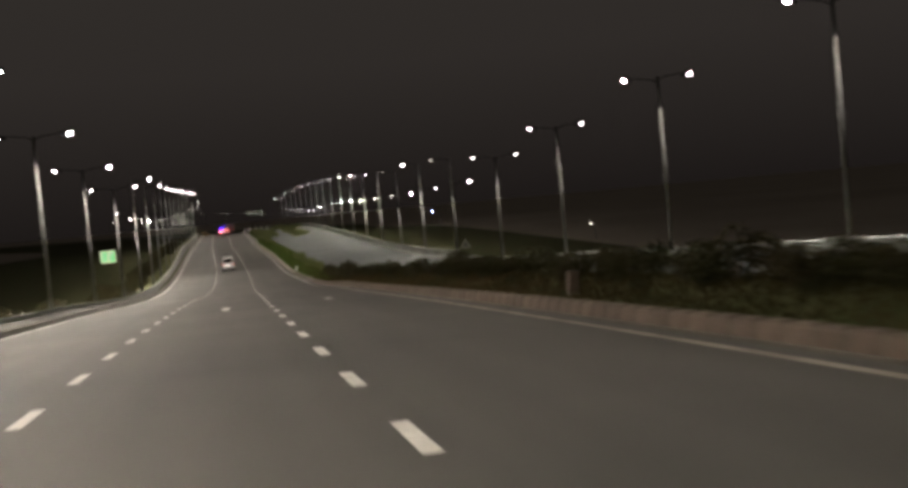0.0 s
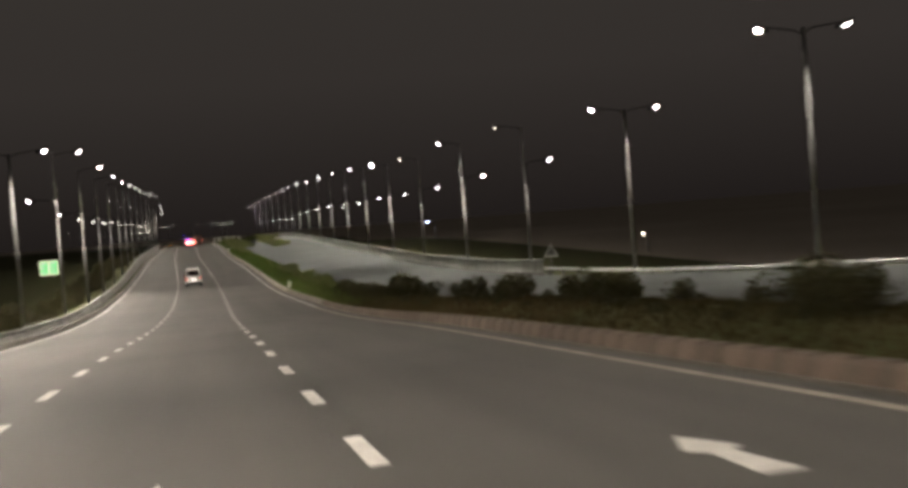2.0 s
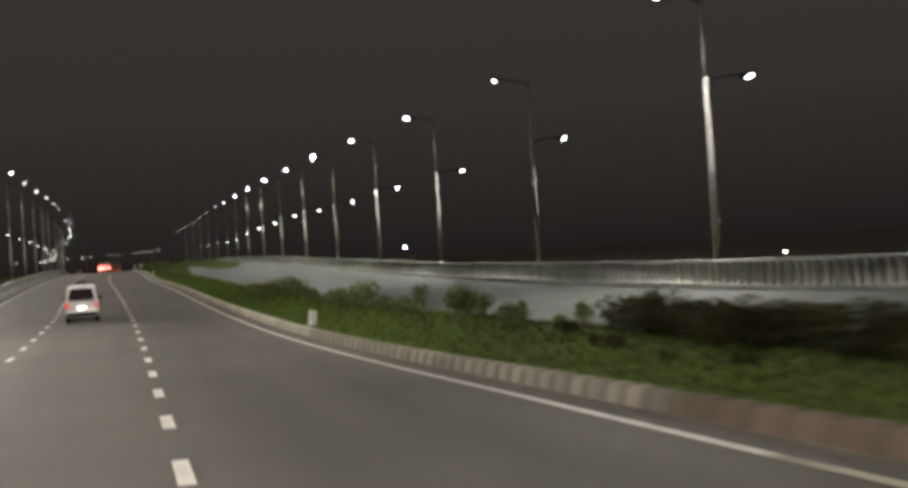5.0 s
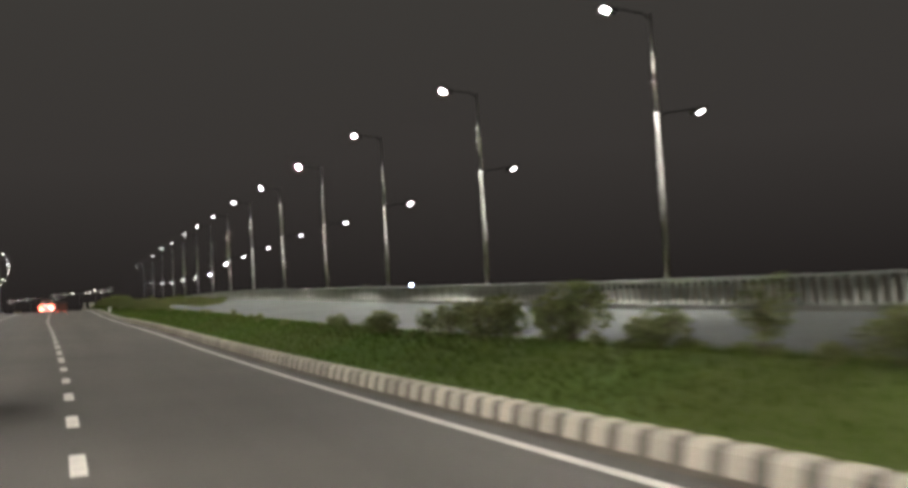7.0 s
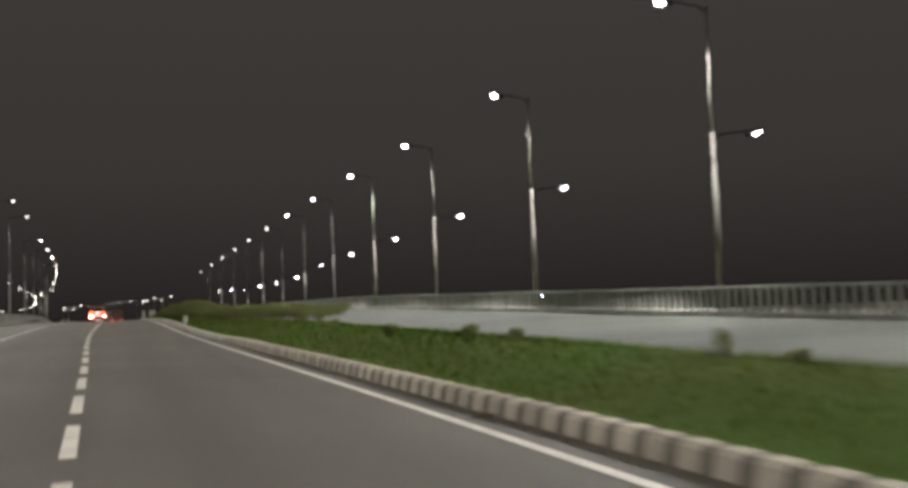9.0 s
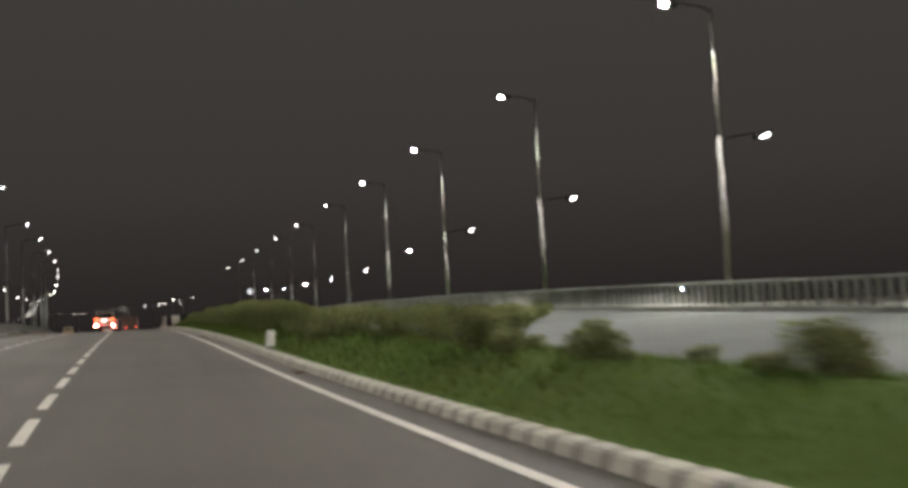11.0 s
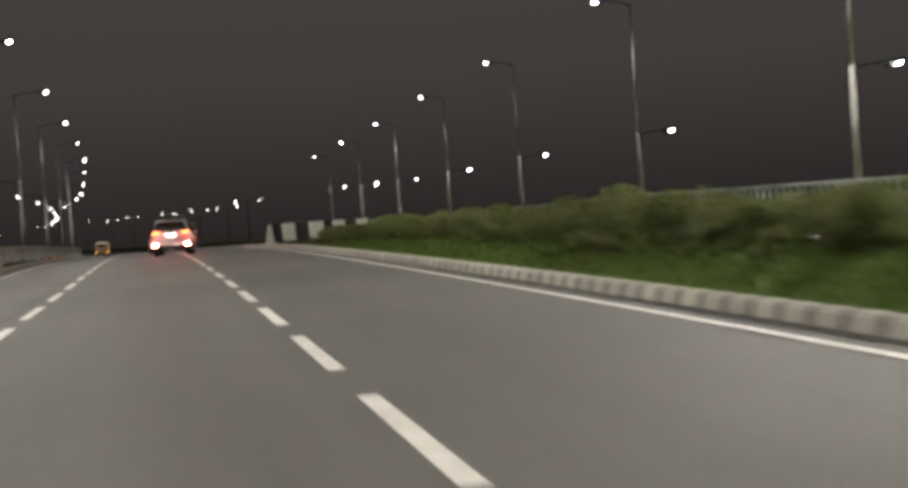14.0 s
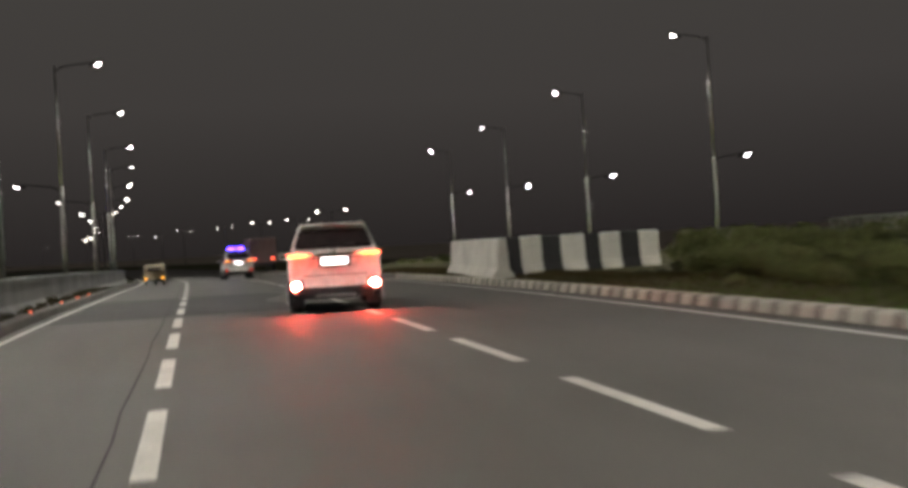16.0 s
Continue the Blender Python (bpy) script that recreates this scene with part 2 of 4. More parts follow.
def along(table, y):
    """Smooth interpolation through a table of (distance, value)."""
    k = 0
    while k < len(table) - 2 and table[k + 1][0] < y:
        k += 1
    (y0, a), (y1, b) = table[k], table[k + 1]
    pa, pb = table[max(k - 1, 0)], table[min(k + 2, len(table) - 1)]
    h = y1 - y0
    ma = (b - pa[1]) / (y1 - pa[0]) * h
    mb = (pb[1] - a) / (pb[0] - y0) * h
    u = min(max((y - y0) / h, 0), 1)
    return (2 * u**3 - 3 * u**2 + 1) * a + (u**3 - 2 * u**2 + u) * ma + (3 * u**2 - 2 * u**3) * b + (u**3 - u**2) * mb


def edge(y):
    return along(EDGE, y)


def level(y):
    return along(LEVEL, y)


def outer(y):
    """The outer kerb, metres across from the right edge line."""
    return along(SHOULDER, y)


def row(y):
    return along(ROW, y)


SWELL = ((-400, 0), (70, 0), (85, 0.22), (95, 0.40), (100, 0.42), (106, 0.28), (112, 0.14), (117, 0.0), (122, -0.10), (132, -0.11), (140, -0.08), (148, -0.01), (156, 0.03), (165, 0.08), (175, 0.05), (190, 0), (1700, 0))


def verge(y):
    """The line beside the median kerb, which wanders a little from the lanes."""
    return edge(y) + along(SWELL, y)


def dip(y):
    """How much lower the top of the slope lies along the guard rail."""
    return along(((-400, -0.28), (45, -0.28), (55, -0.2), (62, -0.15), (72, -0.08), (80, 0), (1700, 0)), y)


def heading(y):
    """Turn of the road about z, in degrees."""
    return -math.degrees(math.atan2(edge(y + 2) - edge(y - 2), 4))


# ---- builders ----
def part(name, bm, mat, parent=None, label="", smooth=False):
    me = bpy.data.meshes.new(name)
    bm.normal_update()
    if smooth:
        for f in bm.faces:
            f.smooth = True
    bm.to_mesh(me)
    bm.free()
    me.materials.append(mat)
    ob = new(name, me)
    ob.parent = parent
    if label:
        ob["label"] = label
    return ob


def thing(name, label, category, at=None, group="", kind=""):
    ob = new(name)
    if at is not None:
        ob.matrix_world = at
    return tagged(ob, label, category, group, kind)


def box(bm, size, at=(0, 0, 0), bevel=0.0, turn=None):
    m = Matrix.Translation(at) @ (turn or Matrix()) @ Matrix.Diagonal((*size, 1))
    made = bmesh.ops.create_cube(bm, size=1.0, matrix=m)["verts"]
    if bevel:
        edges = list({e for v in made for e in v.link_edges})
        bmesh.ops.bevel(bm, geom=edges, offset=bevel, segments=2, affect="EDGES", profile=0.5)
    return bm


def tube(bm, a, b, r0, r1, sides=10):
    a, b = Vector(a), Vector(b)
    q = (b - a).to_track_quat("Z", "Y").to_matrix().to_4x4()
    m = Matrix.Translation((a + b) / 2) @ q
    bmesh.ops.create_cone(bm, cap_ends=True, segments=sides, radius1=r0, radius2=r1, depth=(b - a).length, matrix=m)
    return bm


def sweep(stations, profile, closed=False, base=(0, 0, 0)):
    """A band along the road: profile(y) gives (x, z) points, one face between neighbours."""
    bm = bmesh.new()
    rows = []
    for y in stations:
        rows.append([bm.verts.new((x - base[0], y - base[1], z - base[2])) for x, z in profile(y)])
    for a, b in zip(rows, rows[1:]):
        n = len(a)
        for i in range(n if closed else n - 1):
            j = (i + 1) % n
            bm.faces.new((a[i], a[j], b[j], b[i]))
    if closed:
        bm.faces.new(rows[0][::-1])
        bm.faces.new(rows[-1])
    bmesh.ops.recalc_face_normals(bm, faces=bm.faces)
    return bm


def steps(a, b, d):
    n = max(1, round((b - a) / d))
    return [a + (b - a) * i / n for i in range(n + 1)]


# ---- ground, road and kerbs ----
BANK = ((0.72, 0.0), (1.2, 0.26), (1.8, 0.70), (2.5, 1.0), (2.9, 0.94), (3.4, 0.5), (3.9, 0.02))


def kerb_high(y):
    """Height of the median kerb, which sinks a little past the long painted stretch."""
    return along(((-400, 0.205), (188, 0.205), (197, 0.13), (214, 0.13), (228, 0.17), (1700, 0.17)), y)


def bank(u, y):
    """Height of the grass bank above the road, u metres beyond the edge line."""
    high = 0.29 + 0.21 * min(max((y - 92) / 16, 0), 1)
    high *= 1 - 0.85 * min(max((y - 276) / 22, 0), 1)
    for (u0, a), (u1, b) in zip(BANK, BANK[1:]):
        if u <= u1:
            return kerb_high(y) - 0.045 + high * (a + (b - a) * max(0.0, u - u0) / (u1 - u0))
    return kerb_high(y) - 0.045


FAR = [-400, -250, -150, -80] + steps(-40, 420, 4) + steps(430, 640, 10) + [700, 780, 900, 1100, 1600, 2600, 4200]


def falls(y):
    """How far the land behind the balustrade drops away, 0 to 1."""
    return min(max((410 - y) / 25, 0), 1)


def ground_profile(y):
    e, z, p, v = edge(y), level(y), row(y), verge(y)
    open_end = min(max((y - 296) / 14, 0), 1)
    d = falls(y)
    return [(-3500, z - 3), (-500, z - 2.5), (e - 60, z - 2.2), (e - 24, z - 1.9), (e + outer(y) - 3.4, z - 0.5), (e + outer(y) - 1.6, z - 0.1), (e - 6, z - 0.15),
            (v + 0.66, z - 0.15)] + [(v + u, z + bank(u, y) - 0.02) for u in (0.72, 1.2, 1.8, 2.5, 2.9, 3.4, 3.9)] + [(e + 4.4, z - 0.1 + 0.2 * open_end), (p - 5, z - 0.1 + 0.15 * open_end),
            (p - 0.8, z + 0.22 + dip(y)), (p + 0.8, z + 0.4 + dip(y)), (p + 2.2, z + 0.2 - 1.2 * d), (p + 6, z - 0.3 - 2.3 * d), (p + 18, z - 0.9 - 1.73 * d), (p + 60, z - 1.4 - 1.3 * d), (500, z - 2 - 0.8 * d), (3500, z - 3)]


tagged(part("ground", sweep(FAR, ground_profile), SOIL), "dark grassy verge soil and flat night land to the horizon", "ground", kind="structure")
tagged(part("fields_left", sweep(FAR, lambda y: [(-3490, level(y) - 2.9), (-500, level(y) - 2.44), (edge(y) - 62, level(y) - 2.14)]), PALED_FIELD), "flat dry fields beyond the outer kerb, paled to imitate night glare", "field", kind="structure")
tagged(part("fields_right", sweep(FAR, lambda y: [(row(y) + 34, level(y) - 1.0 - 1.58 * falls(y)), (row(y) + 60, level(y) - 1.34 - 1.29 * falls(y)), (500, level(y) - 1.94 - 0.79 * falls(y)), (3490, level(y) - 2.9)]), PALED_FIELD), "flat dry fields beyond the median, paled to imitate night glare", "field", kind="structure")
tagged(part("road", sweep([y for y in FAR if y < 1700], lambda y: [(edge(y) + outer(y) - 0.1, level(y) - 0.02), (edge(y) + outer(y) + 0.1, level(y)), (edge(y) - 6, level(y)),
       (verge(y) + 0.64, level(y) - 0.01)]), ASPHALT), "worn grey asphalt of a three-lane highway carriageway", "road", kind="structure")


def line(name, off, width, a, b, label, mat=MARK):
    bm = sweep(steps(a, b, 3), lambda y: [(edge(y) + off(y) - width / 2, level(y) + 0.006), (edge(y) + off(y) + width / 2, level(y) + 0.006)])
    return tagged(part(name, bm, mat), label, "road marking", kind="structure")


line("edge_line_worn", lambda y: along(SWELL, y), 0.15, -40, 93, "dusty worn edge line beside the median kerb", MARK_WORN)
line("edge_line_right", lambda y: along(SWELL, y), 0.145, 93, 520, "continuous white edge line beside the median kerb")
line("edge_line_left", lambda y: outer(y) + 0.3, 0.11, -40, 520, "continuous white edge line beside the outer kerb")

lanes = thing("lane_line", "broken white lane lines painted on the asphalt", "road marking", kind="structure")


def dash(y, off, length, width=0.16):
    bm = bmesh.new()
    ys = (y, y + length / 2, y + length)
    rows = [[bm.verts.new((edge(v) + off + s * width / 2, v, level(v) + 0.006)) for s in (-1, 1)] for v in ys]
    for a, b in zip(rows, rows[1:]):
        bm.faces.new((a[0], a[1], b[1], b[0]))
    return part("dash", bm, MARK, lanes)


COUNT = ((-4, -9.7), (0, 7.5), (8, 41.9), (14, 68.4), (22, 103.8), (30, 139.5), (32, 148.3))
for k in range(-4, 33):
    y = along(COUNT, k)
    dash(y, -4.05, 1.6)
    dash(y - 0.1, -7.6, 1.55)
y = 152.2
while y < 400:
    dash(y, -4.05, 2.95)
    dash(y + 0.15, -7.68, 2.9)
    y += 4.428


tagged(part("sealed_crack", sweep(steps(236, 330, 1.5), lambda y: [(edge(y) - 7.985 + 0.015 * math.sin(y * 0.9) + 0.01 * math.sin(y * 2.3), level(y) + 0.005), (edge(y) - 7.96 + 0.015 * math.sin(y * 0.9 + 0.3) + 0.01 * math.sin(y * 2.3), level(y) + 0.005)]), SEAL), "dark sealed crack running along the lane", "road crack", kind="structure")


tagged(part("road_patch", sweep(steps(297.6, 309.6, 1.5), lambda y: [(edge(y) + u, level(y) + 0.004) for u in (-10.45 + 0.3 * math.sin(y), -8.3, -5.2 + 0.4 * math.sin(y * 0.7))]), PATCH), "darker resurfaced strip of asphalt across the outer lanes", "road patch", kind="structure")


def arrow(off, y, long=1.0):
    bm = bmesh.new()
    shape = [(-0.15, 0), (0.15, 0), (0.09, 1.45), (0.22, 1.75), (0, 2.85), (-0.22, 1.75), (-0.09, 1.45)]
    bm.faces.new([bm.verts.new((edge(y + v * long) + off + u, y + v * long, level(y + v * long) + 0.007)) for u, v in shape])
    return tagged(part("road_arrow", bm, MARK), "white straight-ahead arrow painted in a lane", "road marking", "arrows on the lanes", "structure")


arrow(-5.64, 39.0, 1.14)
arrow(-1.9, 39.95, 0.56)


def kerb_profile(off, side, high):
    def profile(y):
        e, z, h = edge(y) + off(y), level(y), high(y)
        pts = [(0, -0.1), (0.03, h - 0.04), (0.07, h), (0.26, h), (0.28, -0.1)]
        return [(e + side * u, z + v) for u, v in pts]
    return profile


kerb = tagged(part("kerb_right", sweep(steps(96, 194, 2.5), kerb_profile(lambda y: along(SWELL, y) + 0.56, 1, kerb_high)), KERB_DARK), "raised median kerb with alternating pale painted blocks", "kerb", kind="structure")
bare_kerb = tagged(part("kerb_bare", sweep(steps(194, 520, 2.5), kerb_profile(lambda y: along(SWELL, y) + 0.56, 1, kerb_high)), KERB_BARE), "grey median kerb with faded painted blocks", "kerb", kind="structure")
soiled_kerb = tagged(part("kerb_soiled", sweep(steps(-40, 96, 2.5), kerb_profile(lambda y: along(SWELL, y) + 0.56, 1, kerb_high)), KERB_SOILED), "soiled brown median kerb of worn painted blocks", "kerb", kind="structure")
tagged(part("kerb_left", sweep(steps(-40, 520, 2.5), kerb_profile(outer, -1, lambda y: 0.2)), KERB_DARK), "low concrete kerb along the outer edge", "kerb", kind="structure")
tagged(part("gutter_bare", sweep(steps(194, 520, 2.5), lambda y: [(verge(y) + 0.40, level(y) + 0.004), (verge(y) + 0.60, level(y) + 0.004)]), GUTTER), "pale dusty gutter at the foot of the kerb", "gutter", kind="structure")
tagged(part("gutter", sweep(steps(-40, 194, 2.5), lambda y: [(verge(y) + 0.36, level(y) + 0.004), (verge(y) + 0.60, level(y) + 0.004)]), DIRT), "dark dirt-filled gutter at the foot of the kerb", "gutter", kind="structure")


tagged(part("lawn", sweep(steps(88, 286, 2), lambda y: [(verge(y) + u, level(y) + bank(u, y) + 0.005) for u in (0.82, 1.2, 1.5, 1.8, 2.15, 2.5, 2.9, 3.4, 3.8)]), TURF), "rough green turf on the bank of the median verge", "grass", kind="structure")
tagged(part("dull_verge", sweep(steps(286, 400, 2), lambda y: [(verge(y) + u, level(y) + bank(u, y) + 0.005) for u in (0.82, 1.2, 1.5, 1.8, 2.15, 2.5, 2.9, 3.4, 3.8)]), WASTE), "dull trodden verge behind the kerb by the barriers", "ground", kind="structure")
tagged(part("rough_ground", sweep(steps(288, 400, 2), lambda y: [(edge(y) + 3.6, level(y) + 0.165), (edge(y) + 6, level(y) + 0.15), (row(y) - 5, level(y) + 0.14), (row(y) - 1.0, level(y) + 0.26)]), WASTE), "dull weedy ground of the median beyond the slope", "ground", kind="structure")


# ---- concrete slope, balustrade and guard rail on the median ----
def slope_profile(y):
    e, p, z = edge(y), row(y), level(y)
    return [(e + 3.55, z - 0.1), (e + 3.7, z + 0.03), (p - 0.95, z + 0.42 + dip(y)), (p - 0.40, z + 0.44 + dip(y)), (p - 0.35, z - 0.3)]


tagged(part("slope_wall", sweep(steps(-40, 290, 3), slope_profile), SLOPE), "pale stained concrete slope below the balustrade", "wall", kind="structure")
balustrade = thing("balustrade", "weathered precast concrete balustrade along the top of the slope", "balustrade", kind="structure")
part("bottom_beam", sweep(steps(98, 312, 3), lambda y: [(row(y) - 0.86, level(y) + 0.42), (row(y) - 0.86, level(y) + 0.58), (row(y) - 0.46, level(y) + 0.58), (row(y) - 0.46, level(y) + 0.42)], True), CONCRETE, balustrade)
part("top_rail", sweep(steps(98, 312, 3), lambda y: [(row(y) - 0.79, level(y) + 1.335), (row(y) - 0.79, level(y) + 1.43), (row(y) - 0.55, level(y) + 1.43), (row(y) - 0.55, level(y) + 1.335)], True), BALUSTER, balustrade)


def baluster_mesh(bm, at=(0, 0, 0)):
    """A post with a flared foot and head."""
    rings = []
    for z, u, v in ((0.0, 0.10, 0.105), (0.05, 0.10, 0.105), (0.13, 0.05, 0.066), (0.64, 0.05, 0.066), (0.77, 0.08, 0.09)):
        rings.append([bm.verts.new((at[0] + su * u, at[1] + sv * v, at[2] + z)) for su, sv in ((-1, -1), (1, -1), (1, 1), (-1, 1))])
    for a, b in zip(rings, rings[1:]):
        for i in range(4):
            bm.faces.new((a[i], a[(i + 1) % 4], b[(i + 1) % 4], b[i]))
    return bm


first = None
y = 98.3
while y < 233:
    if first is None:
        first = part("baluster", baluster_mesh(bmesh.new()), BALUSTER, balustrade)
        ob = first
    else:
        ob = first.copy()
        scene.collection.objects.link(ob)
    ob.location = (row(y) - 0.68, y, level(y) + 0.575)
    y += 0.45
bm = bmesh.new()
while y < 312:
    baluster_mesh(bm, (row(y) - 0.68, y, level(y) + 0.575))
    y += 0.45
tagged(part("far_balusters", bm, BALUSTER, balustrade), kind="stuff")

guard = thing("guard_rail", "galvanised steel crash barrier on short posts above the slope", "guard rail", kind="structure")


def rail_z(y):
    return level(y) + dip(y) + along(((-400, 0), (80, 0), (88, 0.14), (97, 0.27), (1700, 0.27)), y)


part("beam", sweep(steps(-40, 97.5, 2.5), lambda y: [(row(y) - u, rail_z(y) + v) for u, v in ((0.75, 0.52), (0.82, 0.56), (0.82, 0.63), (0.75, 0.66), (0.70, 0.66))]), RAIL, guard, "pale corrugated steel beam")
for y in steps(-40, 97, 2.5):
    high = rail_z(y) + 0.70 - (level(y) + dip(y) + 0.38)
    part("post", box(bmesh.new(), (0.1, 0.12, high), (row(y) - 0.66, y, rail_z(y) + 0.70 - high / 2), 0.01), STEEL, guard)


parapet = thing("parapet_left", "low grey concrete parapet along the outer edge of the road", "parapet", kind="structure")


def parapet_profile(y):
    e, z = edge(y) + outer(y) - 1.05, level(y)
    h = 0.42 + 0.48 * min(max((y - 150) / 40, 0), 1)
    return [(e + 0.22, z - 0.4), (e + 0.2, z + 0.15), (e + 0.08, z + 0.3), (e + 0.06, z + h), (e - 0.12, z + h), (e - 0.2, z - 1.2)]


part("wall", sweep(steps(-40, 420, 3), parapet_profile), CONCRETE, parapet)
part("coping", sweep(steps(-40, 420, 3), lambda y: [(parapet_profile(y)[3][0] + 0.04, parapet_profile(y)[3][1]), (parapet_profile(y)[3][0] + 0.04, parapet_profile(y)[3][1] + 0.07), (parapet_profile(y)[4][0] - 0.04, parapet_profile(y)[4][1] + 0.07), (parapet_profile(y)[4][0] - 0.04, parapet_profile(y)[4][1])], True), BALUSTER, parapet)


# ---- street lamps ----
def luminaire(parent, x, z, side, led, size=1.0):
    """A slim head, tipped a little outwards: a glowing frosted rim round a deep-set panel that throws the light down."""
    tip = Matrix.Translation((x, 0, z)) @ Matrix.Rotation(radians(-23 * side), 4, "Y") @ Matrix.Scale(size, 4)
    bm = bmesh.new()
    box(bm, (0.60, 0.29, 0.07), (-side * 0.08, 0, 0.095), 0.025)
    box(bm, (0.26, 0.16, 0.06), (-side * 0.24, 0, 0.15), 0.02)
    bm.transform(tip)
    head = part("luminaire", bm, DARK_STEEL, parent)
    bm = bmesh.new()
    rings = []
    for r, v in ((0.098, 0.056), (0.106, 0.002), (0.120, -0.002), (0.128, 0.056)):
        rings.append([bm.verts.new(tip @ Vector((r * math.cos(a), r * 0.85 * math.sin(a), v))) for a in [radians(22.5 * i) for i in range(16)]])
    for p, q in zip(rings, rings[1:]):
        for i in range(16):
            bm.faces.new((p[i], p[(i + 1) % 16], q[(i + 1) % 16], q[i]))
    bmesh.ops.recalc_face_normals(bm, faces=bm.faces)
    lens = part("lens", bm, RIM_OF[led.name], head, "fainter lens" if led is LED_DIM else "glowing white lens", smooth=True)
    bm = bmesh.new()
    bm.faces.new([bm.verts.new(tip @ Vector((0.096 * math.cos(a), -0.0816 * math.sin(a), 0.054))) for a in [radians(22.5 * i) for i in range(16)]])
    part("led_panel", bm, led, head, "dazzling white light panel")


def street_lamp(x, y, z, top, low, road_side, lit=True, low_lit=True, arm=1.76, led=LED, second=LED_DIM):
    """A tapered steel column; the upper arm reaches over the road, the lower one away from it."""
    g = level(y)
    lamp = thing("street_lamp", "tall galvanised steel street lamp with two white LED heads", "street lamp", pose(x, y, z, 0, 0, heading(y) * 0.5), "street lamps along the highway")
    t, w = top - z, low - z
    bm = bmesh.new()
    tube(bm, (0, 0, 0.03), (0, 0, w), 0.115, 0.085, 12)
    part("lower_column", bm, STEEL, lamp, smooth=True)
    if t - w > 0.4:
        part("upper_column", tube(bmesh.new(), (0, 0, w), (0, 0, t), 0.062, 0.045, 10), LIFTED_STEEL, lamp, smooth=True)
    bm = bmesh.new()
    box(bm, (0.42, 0.42, 0.03), (0, 0, 0.015), 0.006)
    for u in (-1, 1):
        for v in (-1, 1):
            tube(bm, (u * 0.15, v * 0.15, 0.02), (u * 0.15, v * 0.15, 0.09), 0.018, 0.018, 6)
    part("base_plate", bm, STEEL, lamp)
    for side, height, on in ((road_side, t, lit), (-road_side, w, low_lit)):
        if on is None:
            continue
        bm = bmesh.new()
        tube(bm, (0, 0, height - 0.22), (side * 0.35, 0, height - 0.02), 0.032, 0.03, 8)
        tube(bm, (side * 0.33, 0, height - 0.03), (side * (arm - 0.25), 0, height + 0.12), 0.03, 0.026, 8)
        part("arm", bm, DARK_STEEL, lamp, smooth=True)
        luminaire(lamp, side * arm, height, side, LED_OUTER if on == 2 else led if on else second, 2.0 if led is LED_BLUE and on else 1.2 if led is LED_FAR else 0.74 if not on else 1.1 if led is LED and on == 1 else 0.9)
    return lamp


# Right row: distance, height of the upper and of the lower head above the road.
RIGHT = ((36.2, 8.95, 9.05), (52.2, 8.9, 9.03), (69.1, 8.79, 8.88), (85.6, 8.68, 8.68), (102.5, 10.02, 7.71), (119.2, 10.51, 7.74), (136, 10.37, 7.46), (153.1, 10.64, 7.17), (170, 10.82, 7), (187.2, 10.99, 6.6), (204.1, 10.89, 6.4), (221.1, 10.77, 6.3), (238.1, 10.8, 5.81), (255, 10.65, 5.49), (271.3, 10.52, 5.12), (288, 10.49, 4.35), (305.3, 10.34, 4.48), (322.3, 10.46, 4.72), (339.2, 10.35, 5.08), (356.1, 10.27, 5.69), (373, 10.2, 6.31))
FAINT = (102.5, 136.0)
for y, top, low in RIGHT:
    g = level(y)
    street_lamp(row(y), y, g + dip(y) + (0.45 if y < 312 else 0.40), g + top, g + low, -1, 0 if y in FAINT else 2 if y > 280 or y < 90 else 1)

LEFT = [(7.5, 9.2, 9.2), (24.5, 9.2, 9.2), (41.6, 9.2, 9.2), (58.6, 9.17, 9.17), (76, 9.24, 9.24), (94, 9.28, 9.28), (111.3, 10.9, 7.8)]
LEFT += [(111.3 + 16.16 * k, 10.8, 7.5 - 0.25 * k) for k in range(1, 11)]
LEFT += [(289.1, 9.51, 4.66), (306.0, 9.61, 4.66), (321.8, 9.59, 4.59), (337.5, 9.69, 4.84), (353.5, 9.49, 4.99), (369.5, 9.53, 5.13), (385.5, 9.16, 5.26), (401.5, 8.76, 5.36), (418, 8.83, 5.43), (436, 8.88, 5.48), (455, 8.94, 5.54)]
for y, top, low in LEFT:
    g = level(y)
    street_lamp(edge(y) + outer(y) - (1.75 if y > 280 else 2.15), y, g - 0.22, g + top, g + low, 1, led=LED if y < 130 else LED_MID if y < 285 else LED_OUTER if y < 380 else LED_FAR)

# Lamps of the median far ahead, where the road bends away.
for x, y, z in ((8.2, 404, 5.5), (7.4, 450, 5.9), (3.3, 497, 6.9), (-3.6, 545, 7.4), (-14.8, 593, 8.2), (-23, 636, 8.2), (-36, 690, 9.3), (-58, 745, 9.5), (-84, 800, 9.6)):
    street_lamp(x, y, level(y) - 0.1, z, z, -1, led=LED_FAR)
# Lamps of a side road beyond the median.
street_lamp(53.2, 285.2, level(285) - 2.6, 1.1, 0.9, -1, True, None, led=LED_BLUE)
street_lamp(57.0, 169.3, level(169) - 2.6, -2.3, -2.45, -1, True, None, 0.6, LED_FAR)


